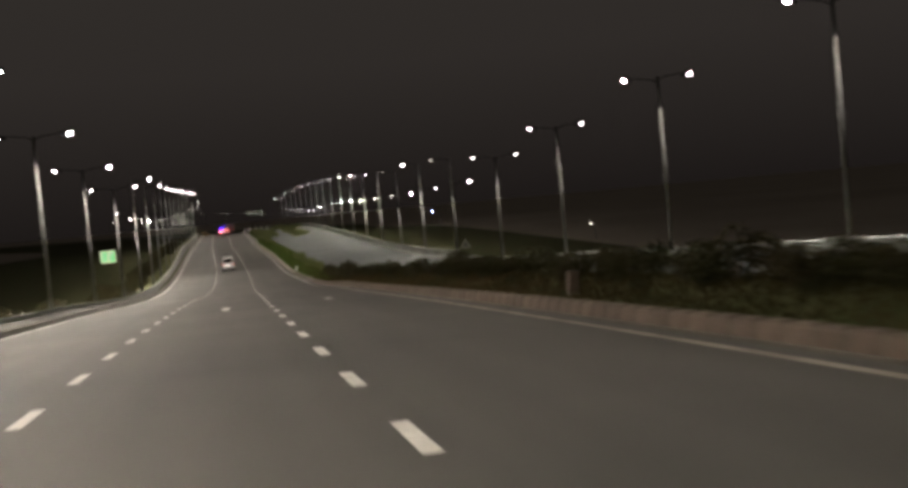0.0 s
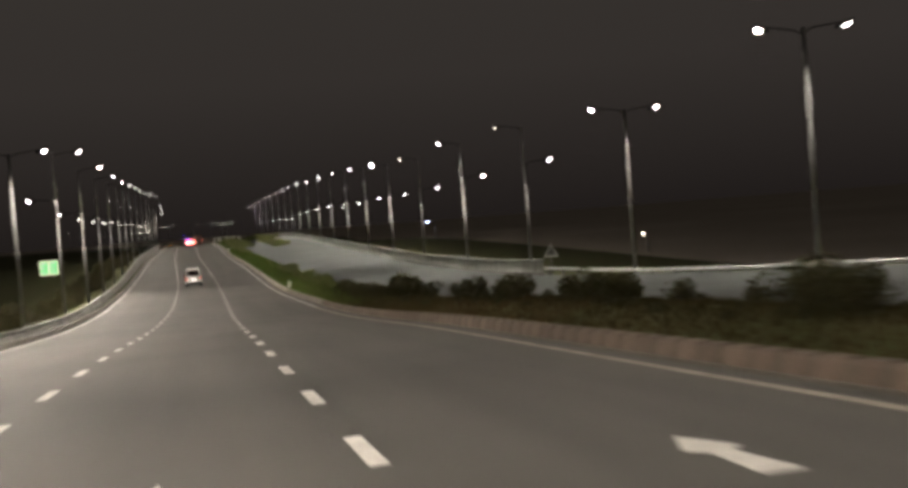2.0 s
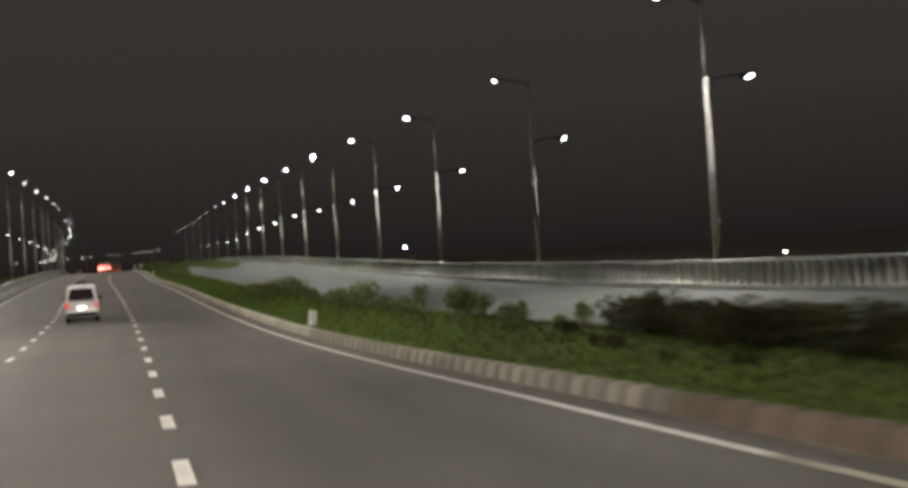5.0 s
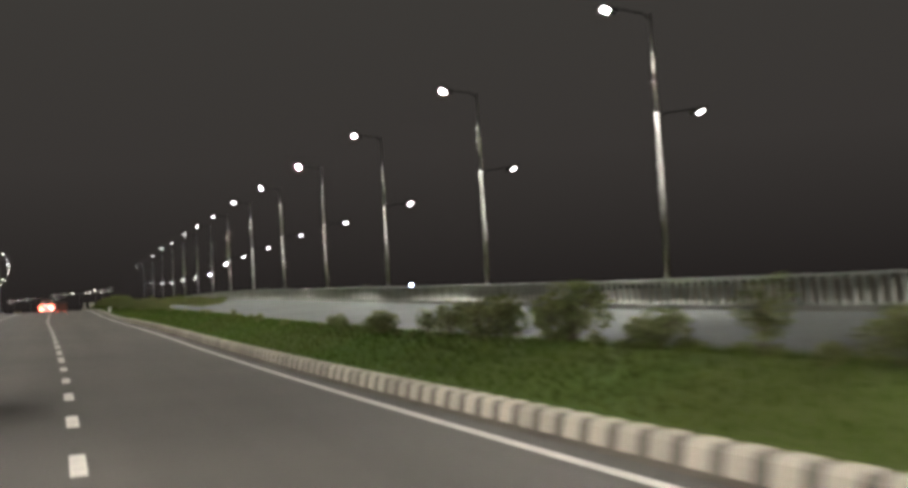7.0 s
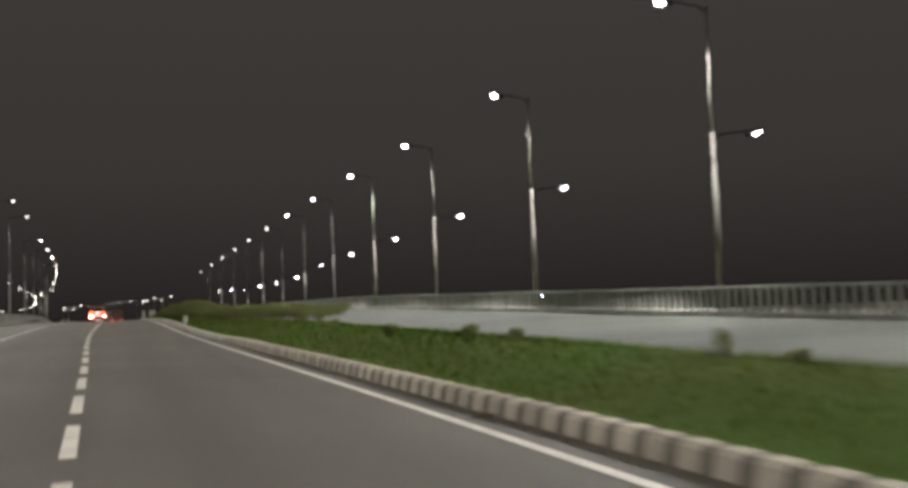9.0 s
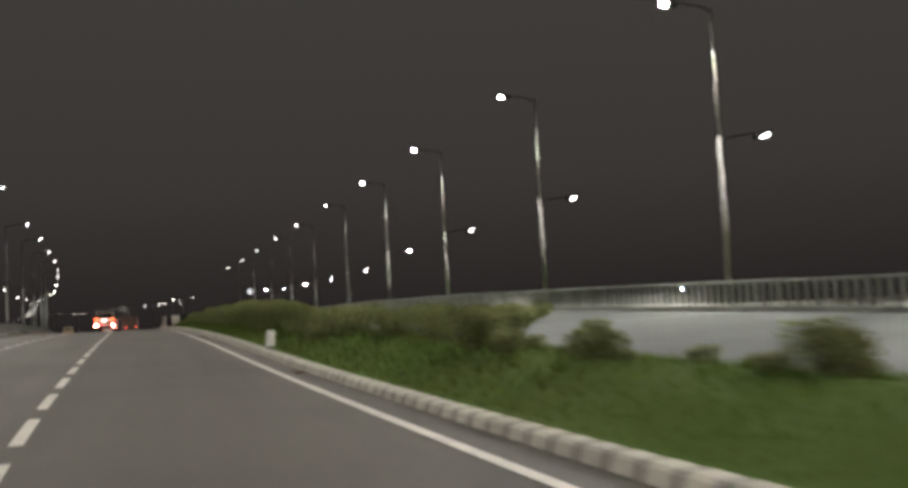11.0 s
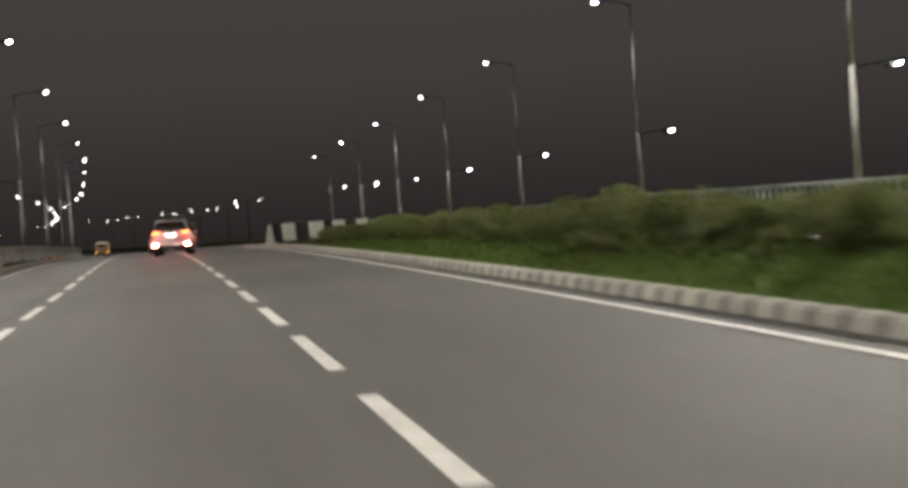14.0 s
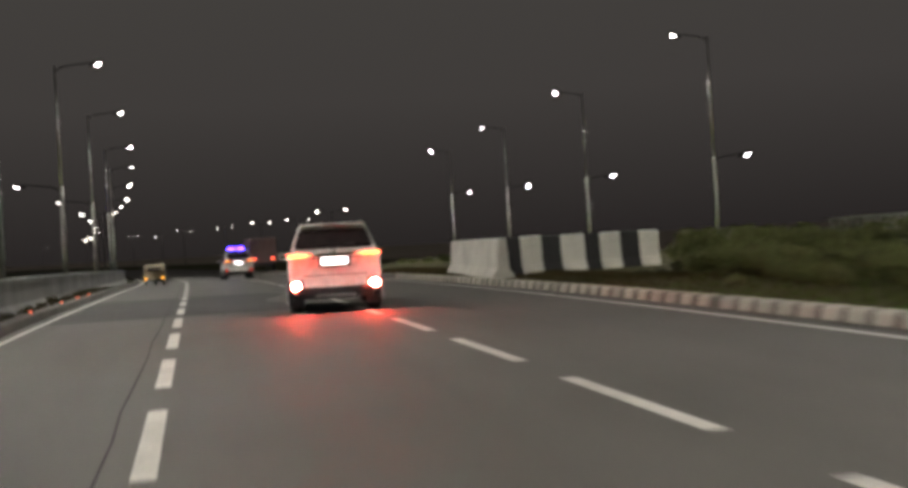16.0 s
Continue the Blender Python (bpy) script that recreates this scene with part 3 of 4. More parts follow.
# ---- vehicles ----
def shell(stations, name, mat, parent):
    """A car body lofted from cross-sections: (y, bottom, belt, top, half width, half width of the roof)."""
    bm = bmesh.new()
    rings = []
    for y, lo, belt, top, hw, rw in stations:
        pts = [(hw * 0.82, lo), (hw * 0.96, lo + 0.10), (hw, (lo + belt) / 2), (hw * 0.985, belt - 0.05), (hw * 0.95, belt)]
        pts += [(hw * 0.95 + (rw - hw * 0.95) * u, belt + (top - belt) * v) for u, v in ((0.45, 0.5), (0.85, 0.86), (1.0, 0.95))]
        pts += [(rw * 0.8, top - (top - belt) * 0.015), (rw * 0.3, top)]
        ring = [bm.verts.new((x, y, z)) for x, z in pts] + [bm.verts.new((-x, y, z)) for x, z in reversed(pts)]
        rings.append(ring)
    for a, b in zip(rings, rings[1:]):
        for i in range(len(a)):
            j = (i + 1) % len(a)
            bm.faces.new((a[i], a[j], b[j], b[i]))
    bm.faces.new(rings[0][::-1])
    bm.faces.new(rings[-1])
    bmesh.ops.recalc_face_normals(bm, faces=bm.faces)
    return part(name, bm, mat, parent, smooth=True)


def panel(pts, thick, back=(0, -1, 0)):
    """A solid panel from its corner points, with thickness towards back."""
    bm = bmesh.new()
    front = [bm.verts.new(Vector(p) + Vector(back) * thick) for p in pts]
    rear = [bm.verts.new(p) for p in pts]
    n = len(pts)
    bm.faces.new(front)
    bm.faces.new(rear[::-1])
    for i in range(n):
        bm.faces.new((front[i], front[(i + 1) % n], rear[(i + 1) % n], rear[i]))
    bmesh.ops.recalc_face_normals(bm, faces=bm.faces)
    return bm


def wheel(parent, x, y, r, w):
    bm = bmesh.new()
    side = 1 if x > 0 else -1
    turn = Matrix.Rotation(radians(90), 4, "Y")
    bmesh.ops.create_cone(bm, cap_ends=True, segments=28, radius1=r, radius2=r, depth=w, matrix=Matrix.Translation((x, y, r)) @ turn)
    bmesh.ops.bevel(bm, geom=[e for e in bm.edges if e.calc_face_angle(0) > 1], offset=0.035, segments=2, affect="EDGES")
    hub = part("wheel", bm, RUBBER, parent, "black rubber tyre", smooth=False)
    bm = bmesh.new()
    bmesh.ops.create_cone(bm, cap_ends=True, segments=24, radius1=r * 0.6, radius2=r * 0.5, depth=0.05, matrix=Matrix.Translation((x + side * (w / 2 + 0.005), y, r)) @ Matrix.Rotation(radians(90 * side), 4, "Y"))
    for k in range(6):
        a = radians(60 * k)
        tube(bm, (x + side * (w / 2 + 0.03), y, r), (x + side * (w / 2 + 0.03), y + math.cos(a) * r * 0.55, r + math.sin(a) * r * 0.55), 0.035, 0.028, 6)
    part("rim", bm, ALLOY, hub, "silver alloy rim")


def number_plate(parent, y, z, w=0.46, h=0.13):
    plate = part("number_plate", box(bmesh.new(), (w, 0.014, h), (0, y, z), 0.004), PLATE, parent, "white number plate with dark bars, its brightness put in as glow")
    for k in range(3):
        part("bar", box(bmesh.new(), (w * 0.2, 0.006, h * 0.3), (-w * 0.28 + k * w * 0.28, y - 0.009, z)), PLATE_INK, plate)


def suv(at, label, beacon=False, braking=True):
    """A tall sport utility vehicle; its tail is at y = 0 and its nose at y = 4.8."""
    car = thing("police_car" if beacon else "sport_utility_vehicle", label, "car", at)
    shell([(0.10, 0.52, 1.10, 1.16, 0.80, 0.70), (0.0, 0.50, 1.14, 1.22, 0.865, 0.74), (0.05, 0.48, 1.17, 1.29, 0.90, 0.74), (0.22, 0.42, 1.18, 1.55, 0.915, 0.70), (0.42, 0.36, 1.17, 1.78, 0.92, 0.66),
           (0.9, 0.34, 1.13, 1.82, 0.925, 0.65), (2.1, 0.32, 1.10, 1.83, 0.925, 0.65), (2.7, 0.32, 1.08, 1.76, 0.925, 0.63), (3.45, 0.34, 1.05, 1.16, 0.92, 0.70), (4.3, 0.38, 0.95, 1.05, 0.88, 0.66),
           (4.7, 0.45, 0.82, 0.86, 0.74, 0.55)], "body", WHITE_PAINT, car)
    # Tailgate glass, deep tinted, with rounded shoulders.
    glass = [(-0.72, 0.062, 1.29), (0.72, 0.062, 1.29), (0.745, 0.085, 1.36), (0.665, 0.27, 1.63), (0.60, 0.315, 1.69), (-0.60, 0.315, 1.69), (-0.665, 0.27, 1.63), (-0.745, 0.085, 1.36)]
    part("rear_window", panel(glass, 0.03), GLASS_DARK, car, "dark tinted rear window")
    part("wiper", tube(bmesh.new(), (0.02, 0.025, 1.33), (0.42, 0.05, 1.38), 0.012, 0.008, 6), BLACK_PLASTIC, car)
    bm = bmesh.new()
    box(bm, (1.26, 0.30, 0.05), (0, 0.30, 1.775), 0.02)
    part("roof_spoiler", bm, WHITE_PAINT, car)
    part("high_brake_lamp", box(bmesh.new(), (0.34, 0.02, 0.025), (0, 0.145, 1.765), 0.005), RED_LENS, car, "unlit dark red strip lamp")
    part("tailgate_trim", box(bmesh.new(), (1.05, 0.03, 0.045), (0, -0.022, 1.185), 0.012), CHROME, car, "chrome strip above the number plate")
    part("plate_recess", box(bmesh.new(), (0.60, 0.02, 0.19), (0, -0.004, 1.05), 0.008), BLACK_PLASTIC, car)
    part("lower_trim", box(bmesh.new(), (0.62, 0.03, 0.025), (0, -0.008, 0.945), 0.008), CHROME, car, "chrome strip below the number plate")
    number_plate(car, -0.03, 1.04, 0.50, 0.13)
    for s in (-1, 1):
        lens = [(s * 0.40, -0.012, 1.175), (s * 0.54, -0.018, 1.145), (s * 0.80, 0.0, 1.125), (s * 0.895, 0.10, 1.13), (s * 0.905, 0.14, 1.195), (s * 0.84, 0.03, 1.21), (s * 0.60, -0.003, 1.195)]
        lamp = part("tail_lamp", panel(lens, 0.03), TAIL if braking else TAIL_DIM, car, "red wedge tail lamp")
        part("indicator", box(bmesh.new(), (0.30, 0.02, 0.034), (s * 0.70, -0.05, 1.165), 0.008), AMBER, lamp, "amber strip")
        fog = bmesh.new()
        bmesh.ops.create_uvsphere(fog, u_segments=16, v_segments=10, radius=0.078, matrix=Matrix.Translation((s * 0.76, -0.03, 0.57)) @ Matrix.Diagonal((1.1, 0.5, 0.95, 1)))
        part("brake_lamp", fog, BRAKE if braking else TAIL_DIM, car, "round brake lamp low in the bumper", smooth=True)
        part("lamp_recess", box(bmesh.new(), (0.27, 0.05, 0.22), (s * 0.755, 0.005, 0.57), 0.03), BLACK_PLASTIC, car)
        part("side_window", panel([(s * 0.885, 0.75, 1.16), (s * 0.885, 3.0, 1.14), (s * 0.74, 2.45, 1.62), (s * 0.70, 0.95, 1.66)], 0.012, (s, 0, 0)), GLASS_DARK, car)
        part("roof_rail", tube(bmesh.new(), (s * 0.60, 0.7, 1.85), (s * 0.60, 2.5, 1.85), 0.022, 0.022, 8), CHROME, car)
        mirror = part("door_mirror", box(bmesh.new(), (0.20, 0.10, 0.15), (s * 1.02, 2.95, 1.16), 0.04), WHITE_PAINT, car)
        part("mirror_glass", box(bmesh.new(), (0.15, 0.01, 0.11), (s * 1.02, 2.895, 1.16), 0.004), CHROME, mirror)
        part("mud_flap", box(bmesh.new(), (0.26, 0.02, 0.20), (s * 0.74, 0.48, 0.22), 0.005), BLACK_PLASTIC, car)
        for y in (0.95, 3.75):
            wheel(car, s * 0.79, y, 0.385, 0.26)
    part("bumper", box(bmesh.new(), (1.50, 0.10, 0.16), (0, 0.01, 0.45), 0.04), BLACK_PLASTIC, car, "black lower bumper")
    part("skid_plate", box(bmesh.new(), (0.8, 0.06, 0.10), (0, 0.0, 0.36), 0.02), CHROME, car)
    part("exhaust_pipe", tube(bmesh.new(), (0.45, -0.02, 0.30), (0.45, 0.6, 0.32), 0.035, 0.035, 10), CHROME, car)
    part("tailgate_badge", box(bmesh.new(), (0.12, 0.012, 0.07), (0, 0.0, 1.235), 0.005), CHROME, car)
    part("underbody", box(bmesh.new(), (1.5, 4.2, 0.16), (0, 2.3, 0.36), 0.04), BLACK_PLASTIC, car)
    part("tailgate_seam", box(bmesh.new(), (1.56, 0.02, 0.016), (0, -0.006, 1.105), 0.004), BLACK_PLASTIC, car, "thin dark line joining the tail lamps")
    part("tailgate_crease", box(bmesh.new(), (1.24, 0.016, 0.014), (0, 0.0, 0.76), 0.005), BLACK_PLASTIC, car)
    part("antenna", tube(bmesh.new(), (0.02, 0.75, 1.83), (0.02, 0.62, 2.08), 0.012, 0.006, 6), BLACK_PLASTIC, car)
    if beacon:
        bar = part("light_bar", box(bmesh.new(), (1.1, 0.28, 0.07), (0, 1.7, 1.88), 0.02), BLACK_PLASTIC, car)
        for s in (-1, 1):
            part("beacon", box(bmesh.new(), (0.44, 0.26, 0.12), (s * 0.29, 1.7, 1.97), 0.04), BLUE, bar, "flashing blue beacon")
    return car


def van(at):
    """A small white van; its tail is at y = 0."""
    car = thing("minivan", "small white minivan with a tinted rear window and roof carrier", "van", at)
    shell([(0.06, 0.42, 0.98, 1.02, 0.66, 0.60), (0.0, 0.38, 1.00, 1.10, 0.71, 0.62), (0.04, 0.32, 1.02, 1.30, 0.735, 0.62), (0.14, 0.28, 1.03, 1.62, 0.745, 0.60), (0.35, 0.26, 1.03, 1.76, 0.75, 0.60), (2.2, 0.26, 1.03, 1.80, 0.75, 0.60),
           (2.8, 0.26, 1.0, 1.70, 0.75, 0.58), (3.3, 0.28, 0.98, 1.15, 0.74, 0.60), (3.65, 0.36, 0.80, 0.84, 0.66, 0.5)], "body", WHITE_PAINT, car)
    part("rear_window", panel([(-0.56, 0.0, 1.10), (0.56, 0.0, 1.10), (0.58, 0.03, 1.25), (0.50, 0.12, 1.58), (0.40, 0.14, 1.63), (-0.40, 0.14, 1.63), (-0.50, 0.12, 1.58), (-0.58, 0.03, 1.25)], 0.03), GLASS_DARK, car, "dark rear window")
    number_plate(car, -0.02, 0.72, 0.34, 0.11)
    for s in (-1, 1):
        part("tail_lamp", panel([(s * 0.60, -0.005, 0.70), (s * 0.71, 0.03, 0.70), (s * 0.72, 0.03, 1.00), (s * 0.61, -0.005, 1.00)], 0.03), TAIL_DIM, car, "upright red tail lamp")
        part("side_window", panel([(s * 0.735, 0.4, 1.10), (s * 0.735, 2.75, 1.08), (s * 0.645, 2.45, 1.58), (s * 0.64, 0.5, 1.60)], 0.012, (s, 0, 0)), GLASS_DARK, car)
        part("door_mirror", box(bmesh.new(), (0.16, 0.08, 0.12), (s * 0.84, 2.75, 1.12), 0.03), BLACK_PLASTIC, car)
        part("roof_bar", tube(bmesh.new(), (s * 0.48, 0.6, 1.85), (s * 0.48, 2.2, 1.86), 0.02, 0.02, 8), BLACK_PLASTIC, car)
        for y in (0.65, 2.95):
            wheel(car, s * 0.66, y, 0.29, 0.17)
    for y in (0.7, 1.4, 2.1):
        part("cross_bar", tube(bmesh.new(), (-0.48, y, 1.86), (0.48, y, 1.86), 0.018, 0.018, 8), BLACK_PLASTIC, car)
    part("bumper", box(bmesh.new(), (1.36, 0.12, 0.18), (0, 0.0, 0.42), 0.04), BLACK_PLASTIC, car)
    part("underbody", box(bmesh.new(), (1.2, 3.2, 0.14), (0, 1.8, 0.30), 0.03), BLACK_PLASTIC, car)
    part("roof_load", box(bmesh.new(), (0.5, 0.5, 0.12), (0, 0.85, 1.93), 0.04), BLACK_PLASTIC, car, "dark bundle on the roof carrier")
    return car


def rickshaw(at):
    car = thing("goods_rickshaw", "dark three-wheeled goods rickshaw on the road shoulder", "rickshaw", at)
    shell([(0.0, 0.35, 0.80, 1.45, 0.60, 0.60), (0.05, 0.33, 0.82, 1.62, 0.64, 0.60), (1.5, 0.33, 0.82, 1.66, 0.64, 0.60), (2.0, 0.33, 0.80, 1.60, 0.56, 0.50), (2.6, 0.40, 0.70, 0.90, 0.35, 0.3)], "body", OLIVE, car)
    part("rear_window", panel([(-0.40, 0.0, 1.10), (0.40, 0.0, 1.10), (0.36, 0.0, 1.40), (-0.36, 0.0, 1.40)], 0.02), GLASS_DARK, car)
    for s in (-1, 1):
        part("tail_lamp", box(bmesh.new(), (0.12, 0.05, 0.10), (s * 0.50, -0.02, 0.55), 0.015), AMBER, car, "amber tail lamp")
        wheel(car, s * 0.52, 0.45, 0.24, 0.12)
    wheel(car, 0.001, 2.25, 0.24, 0.12)
    part("bumper", box(bmesh.new(), (1.1, 0.06, 0.12), (0, 0.0, 0.38), 0.02), BLACK_PLASTIC, car)
    return car


def lorry(at):
    car = thing("box_lorry", "far lorry with lit red tail lamps", "lorry", at)
    part("cargo_box", box(bmesh.new(), (2.3, 5.0, 2.2), (0, 2.6, 2.0), 0.05), FADED_PAINT, car)
    part("cab", box(bmesh.new(), (2.1, 1.5, 1.9), (0, 6.0, 1.5), 0.15), YELLOW, car)
    part("chassis", box(bmesh.new(), (1.8, 6.4, 0.3), (0, 3.3, 0.75), 0.05), BLACK_PLASTIC, car)
    for s in (-1, 1):
        part("tail_lamp", box(bmesh.new(), (0.30, 0.06, 0.12), (s * 0.80, 0.05, 1.30), 0.02), TAIL_LORRY, car)
        for y in (1.2, 5.8):
            wheel(car, s * 0.95, y, 0.45, 0.28)
    return car


def on_road(x, y, turn=None):
    rise = math.degrees(math.atan2(level(y + 3) - level(y), 3))
    return pose(x, y, level(y + 0.2), rise, 0, heading(y) if turn is None else turn)


suv(on_road(-2.74, 295.3, -4.0) @ Matrix.Diagonal((1, 1, 0.97, 1)), "white sport utility vehicle braking with red lamps glowing")
suv(on_road(-3.82, 344.6, 3.5), "white police car with flashing blue roof beacon", True, False)
van(on_road(-1.18, 137.0) @ Matrix.Diagonal((0.94, 0.94, 0.94, 1)))
rickshaw(on_road(-8.67, 339.0) @ Matrix.Diagonal((0.95, 1, 0.76, 1)))
lorry(on_road(-1.2, 372.0))


# ---- markers, signs and barriers ----
def marker_stone(x, y, mat=SIGN_WHITE, label="short white-painted marker stone standing against the kerb"):
    bm = bmesh.new()
    box(bm, (0.23, 0.15, 0.54), (0, 0, 0.14), 0.04, Matrix.Rotation(radians(5), 4, "Y"))
    s = thing("marker_stone", label, "marker stone", pose(x, y, level(y) + kerb_high(y) + 0.08, 0, 0, 8), "marker stones")
    part("stone", bm, mat, s)
    part("plinth", box(bmesh.new(), (0.27, 0.19, 0.12), (0, 0, -0.08), 0.02), KERB_BARE, s)


marker_stone(edge(20.5) + 1.2, 20.5, KERB_BROWN, "short weathered brown marker stone beside the median kerb")
marker_stone(verge(118.5) + 0.95, 118.5)
marker_stone(verge(218.3) + 0.88, 218.3)


def jersey_barrier(x, y, turn, length, label, mat=BARRIER, stout=1.0):
    b = thing("concrete_barrier", label, "barrier", pose(x, y, level(y) + 0.12, 0, 0, turn), "concrete barriers on the median")
    bm = bmesh.new()
    prof = [(-0.32, 0), (-0.32, 0.10), (-0.17, 0.35), (-0.11, 1.15), (-0.06, 1.19), (0.06, 1.19), (0.11, 1.15), (0.17, 0.35), (0.32, 0.10), (0.32, 0)]
    ends = [[bm.verts.new((v * stout, e, z)) for v, z in prof] for e in (-length / 2, length / 2)]
    for i in range(len(prof)):
        j = (i + 1) % len(prof)
        bm.faces.new((ends[0][i], ends[0][j], ends[1][j], ends[1][i]))
    bm.faces.new(ends[0][::-1])
    bm.faces.new(ends[1])
    bmesh.ops.recalc_face_normals(bm, faces=bm.faces)
    part("block", bm, mat, b)


jersey_barrier(3.12, 308.35, -4.3, 9.9, "long white concrete barrier set beside the median kerb")
TURNS = ((3.06, 304.0), (3.48, 304.4), (4.32, 305.1), (5.26, 306.2), (6.24, 306.8), (6.86, 307.1), (7.66, 307.4), (8.43, 307.7), (9.20, 307.95))
for k, ((x0, y0), (x1, y1)) in enumerate(zip(TURNS, TURNS[1:])):
    white = k % 2 == 1
    jersey_barrier((x0 + x1) / 2, (y0 + y1) / 2, -math.degrees(math.atan2(x1 - x0, y1 - y0)), math.hypot(x1 - x0, y1 - y0) - 0.01, "white-painted concrete barrier set across the median" if white else "black-painted concrete barrier set across the median", BARRIER if white else BARRIER_BLACK, 0.5)


def warning_sign(x, y):
    s = thing("warning_sign", "triangular road sign with a pale rim on a steel post", "road sign", pose(x, y, level(y) + 0.76, 0, 0, -8) @ Matrix.Scale(1.3, 4))
    part("post", tube(bmesh.new(), (0, 0.03, -0.4), (0, 0.03, 1.1), 0.03, 0.03, 8), STEEL, s)
    part("plate", panel([(-0.36, 0, 0.6), (0.36, 0, 0.6), (0, 0, 1.25)], 0.02), RAIL, s)
    part("face", panel([(-0.27, -0.024, 0.65), (0.27, -0.024, 0.65), (0, -0.024, 1.13)], 0.006), STEEL, s)
    part("symbol", box(bmesh.new(), (0.06, 0.01, 0.2), (0, -0.035, 0.80)), PLATE_INK, s)


warning_sign(20.4, 97.6)


def direction_sign(x, y):
    s = thing("direction_sign", "lit green roadside direction sign with pale bars on two posts", "road sign", pose(x, y, level(y) - 1.9, 0, 0, 8))
    for u in (-0.7, 0.7):
        part("post", tube(bmesh.new(), (u, 0.06, 0), (u, 0.06, 3.0), 0.06, 0.06, 8), STEEL, s)
        p = part("panel", box(bmesh.new(), (1.30, 0.05, 2.2), (u, 0, 1.80), 0.03), SIGN_GLOW, s, "panel with a pale lit border")
        part("face", box(bmesh.new(), (1.04, 0.012, 1.90), (u, -0.030, 1.80)), SIGN_GREEN, p, "green face")
        for k in range(3):
            part("bar", box(bmesh.new(), (0.62 - 0.12 * k, 0.012, 0.15), (u - 0.1, -0.042, 2.4 - 0.55 * k)), SIGN_GLOW, p)
    return s


direction_sign(-23.8, 215.7)

for y in (299.6, 305.4, 309.5, 313.2):
    m = thing("road_stud", "small red reflector on the outer kerb, its shine put in as glow", "road stud", pose(edge(y) + outer(y) - 0.15, y, level(y) + 0.2), "red markers on the outer kerb")
    part("housing", box(bmesh.new(), (0.12, 0.10, 0.03), (0, 0, 0.015), 0.01), BLACK_PLASTIC, m)
    part("lens", box(bmesh.new(), (0.07, 0.02, 0.04), (0, -0.05, 0.025), 0.006), REFLECTOR, m)


# ---- plants ----
rng = np.random.default_rng(5)


def foliage_mesh(seed, w, d, h, leaves, size, mat=LEAF):
    """A crown of many small leaves round a few uneven clumps."""
    r = np.random.default_rng(seed)
    clumps = [(r.uniform(-0.32, 0.32) * w, r.uniform(-0.32, 0.32) * d, r.uniform(0.25, 0.72) * h, r.uniform(0.16, 0.30)) for _ in range(9)]
    verts, faces = [], []
    for _ in range(leaves):
        cx, cy, cz, cr = clumps[r.integers(len(clumps))]
        v = r.normal(size=3)
        v /= np.linalg.norm(v)
        rad = r.uniform(0.55, 1.05) ** 0.6
        p = np.array([cx + v[0] * cr * w * rad, cy + v[1] * cr * d * rad, max(0.03, cz + v[2] * cr * h * 1.1 * rad)])
        a = r.normal(size=3) + v
        a /= np.linalg.norm(a)
        b = np.cross(a, r.normal(size=3))
        b /= np.linalg.norm(b)
        s = size * r.uniform(0.6, 1.4)
        k = len(verts)
        verts += [tuple(p), tuple(p + a * s * 0.5 + b * s * 0.28), tuple(p + a * s), tuple(p + a * s * 0.5 - b * s * 0.28)]
        faces.append((k, k + 1, k + 2, k + 3))
    me = bpy.data.meshes.new("foliage")
    me.from_pydata(verts, [], faces)
    me.materials.append(mat)
    return me


def make_bush(seed, w, d, h, leaves, label, at, mat=LEAF):
    b = thing("bush", label, "bush", at, "bushes on the verge")
    r = np.random.default_rng(seed + 100)
    bm = bmesh.new()
    for _ in range(6):
        top = (r.uniform(-0.3, 0.3) * w, r.uniform(-0.3, 0.3) * d, r.uniform(0.45, 0.8) * h)
        mid = (top[0] * 0.4 + r.uniform(-0.05, 0.05), top[1] * 0.4, top[2] * 0.5)
        tube(bm, (0.0, 0.0, -0.05), mid, 0.025, 0.016, 5)
        tube(bm, mid, top, 0.016, 0.006, 5)
    part("branch", bm, BARK, b)
    f = new("foliage", foliage_mesh(seed, w, d, h, leaves, 0.105, mat))
    f.parent = b
    return b


ROUND = [make_bush(s, 1.5, 1.5, 1.25, 1900, "rounded dark green bush on the grass verge", None) for s in (1, 2, 3)]
TALL = [make_bush(s, 0.9, 0.9, 1.5, 700, "thin straggly young shrub on the grass verge", None) for s in (4, 5)]
DARK = [make_bush(s, 1.6, 1.6, 1.2, 1500, "dark olive bush below the guard rail", None, LEAF_DARK) for s in (9, 10, 11)]
WIDE = [make_bush(s, 2.6, 1.9, 1.55, 3500, "dense overgrown green hedge bush against the slope", None) for s in (6, 7, 8)]
used = set()


def plant(kinds, x, y, size, z):
    src = kinds[int(rng.integers(len(kinds)))]
    m = pose(x, y, z, 0, 0, float(rng.uniform(0, 360)))
    if src.name not in used:
        used.add(src.name)
        src.matrix_world = m @ Matrix.Diagonal((size, size, size, 1))
        return
    src_scale = src.scale.copy()
    src.scale = (size, size, size * float(rng.uniform(0.85, 1.1)))
    copy_thing(src, m)
    src.scale = src_scale


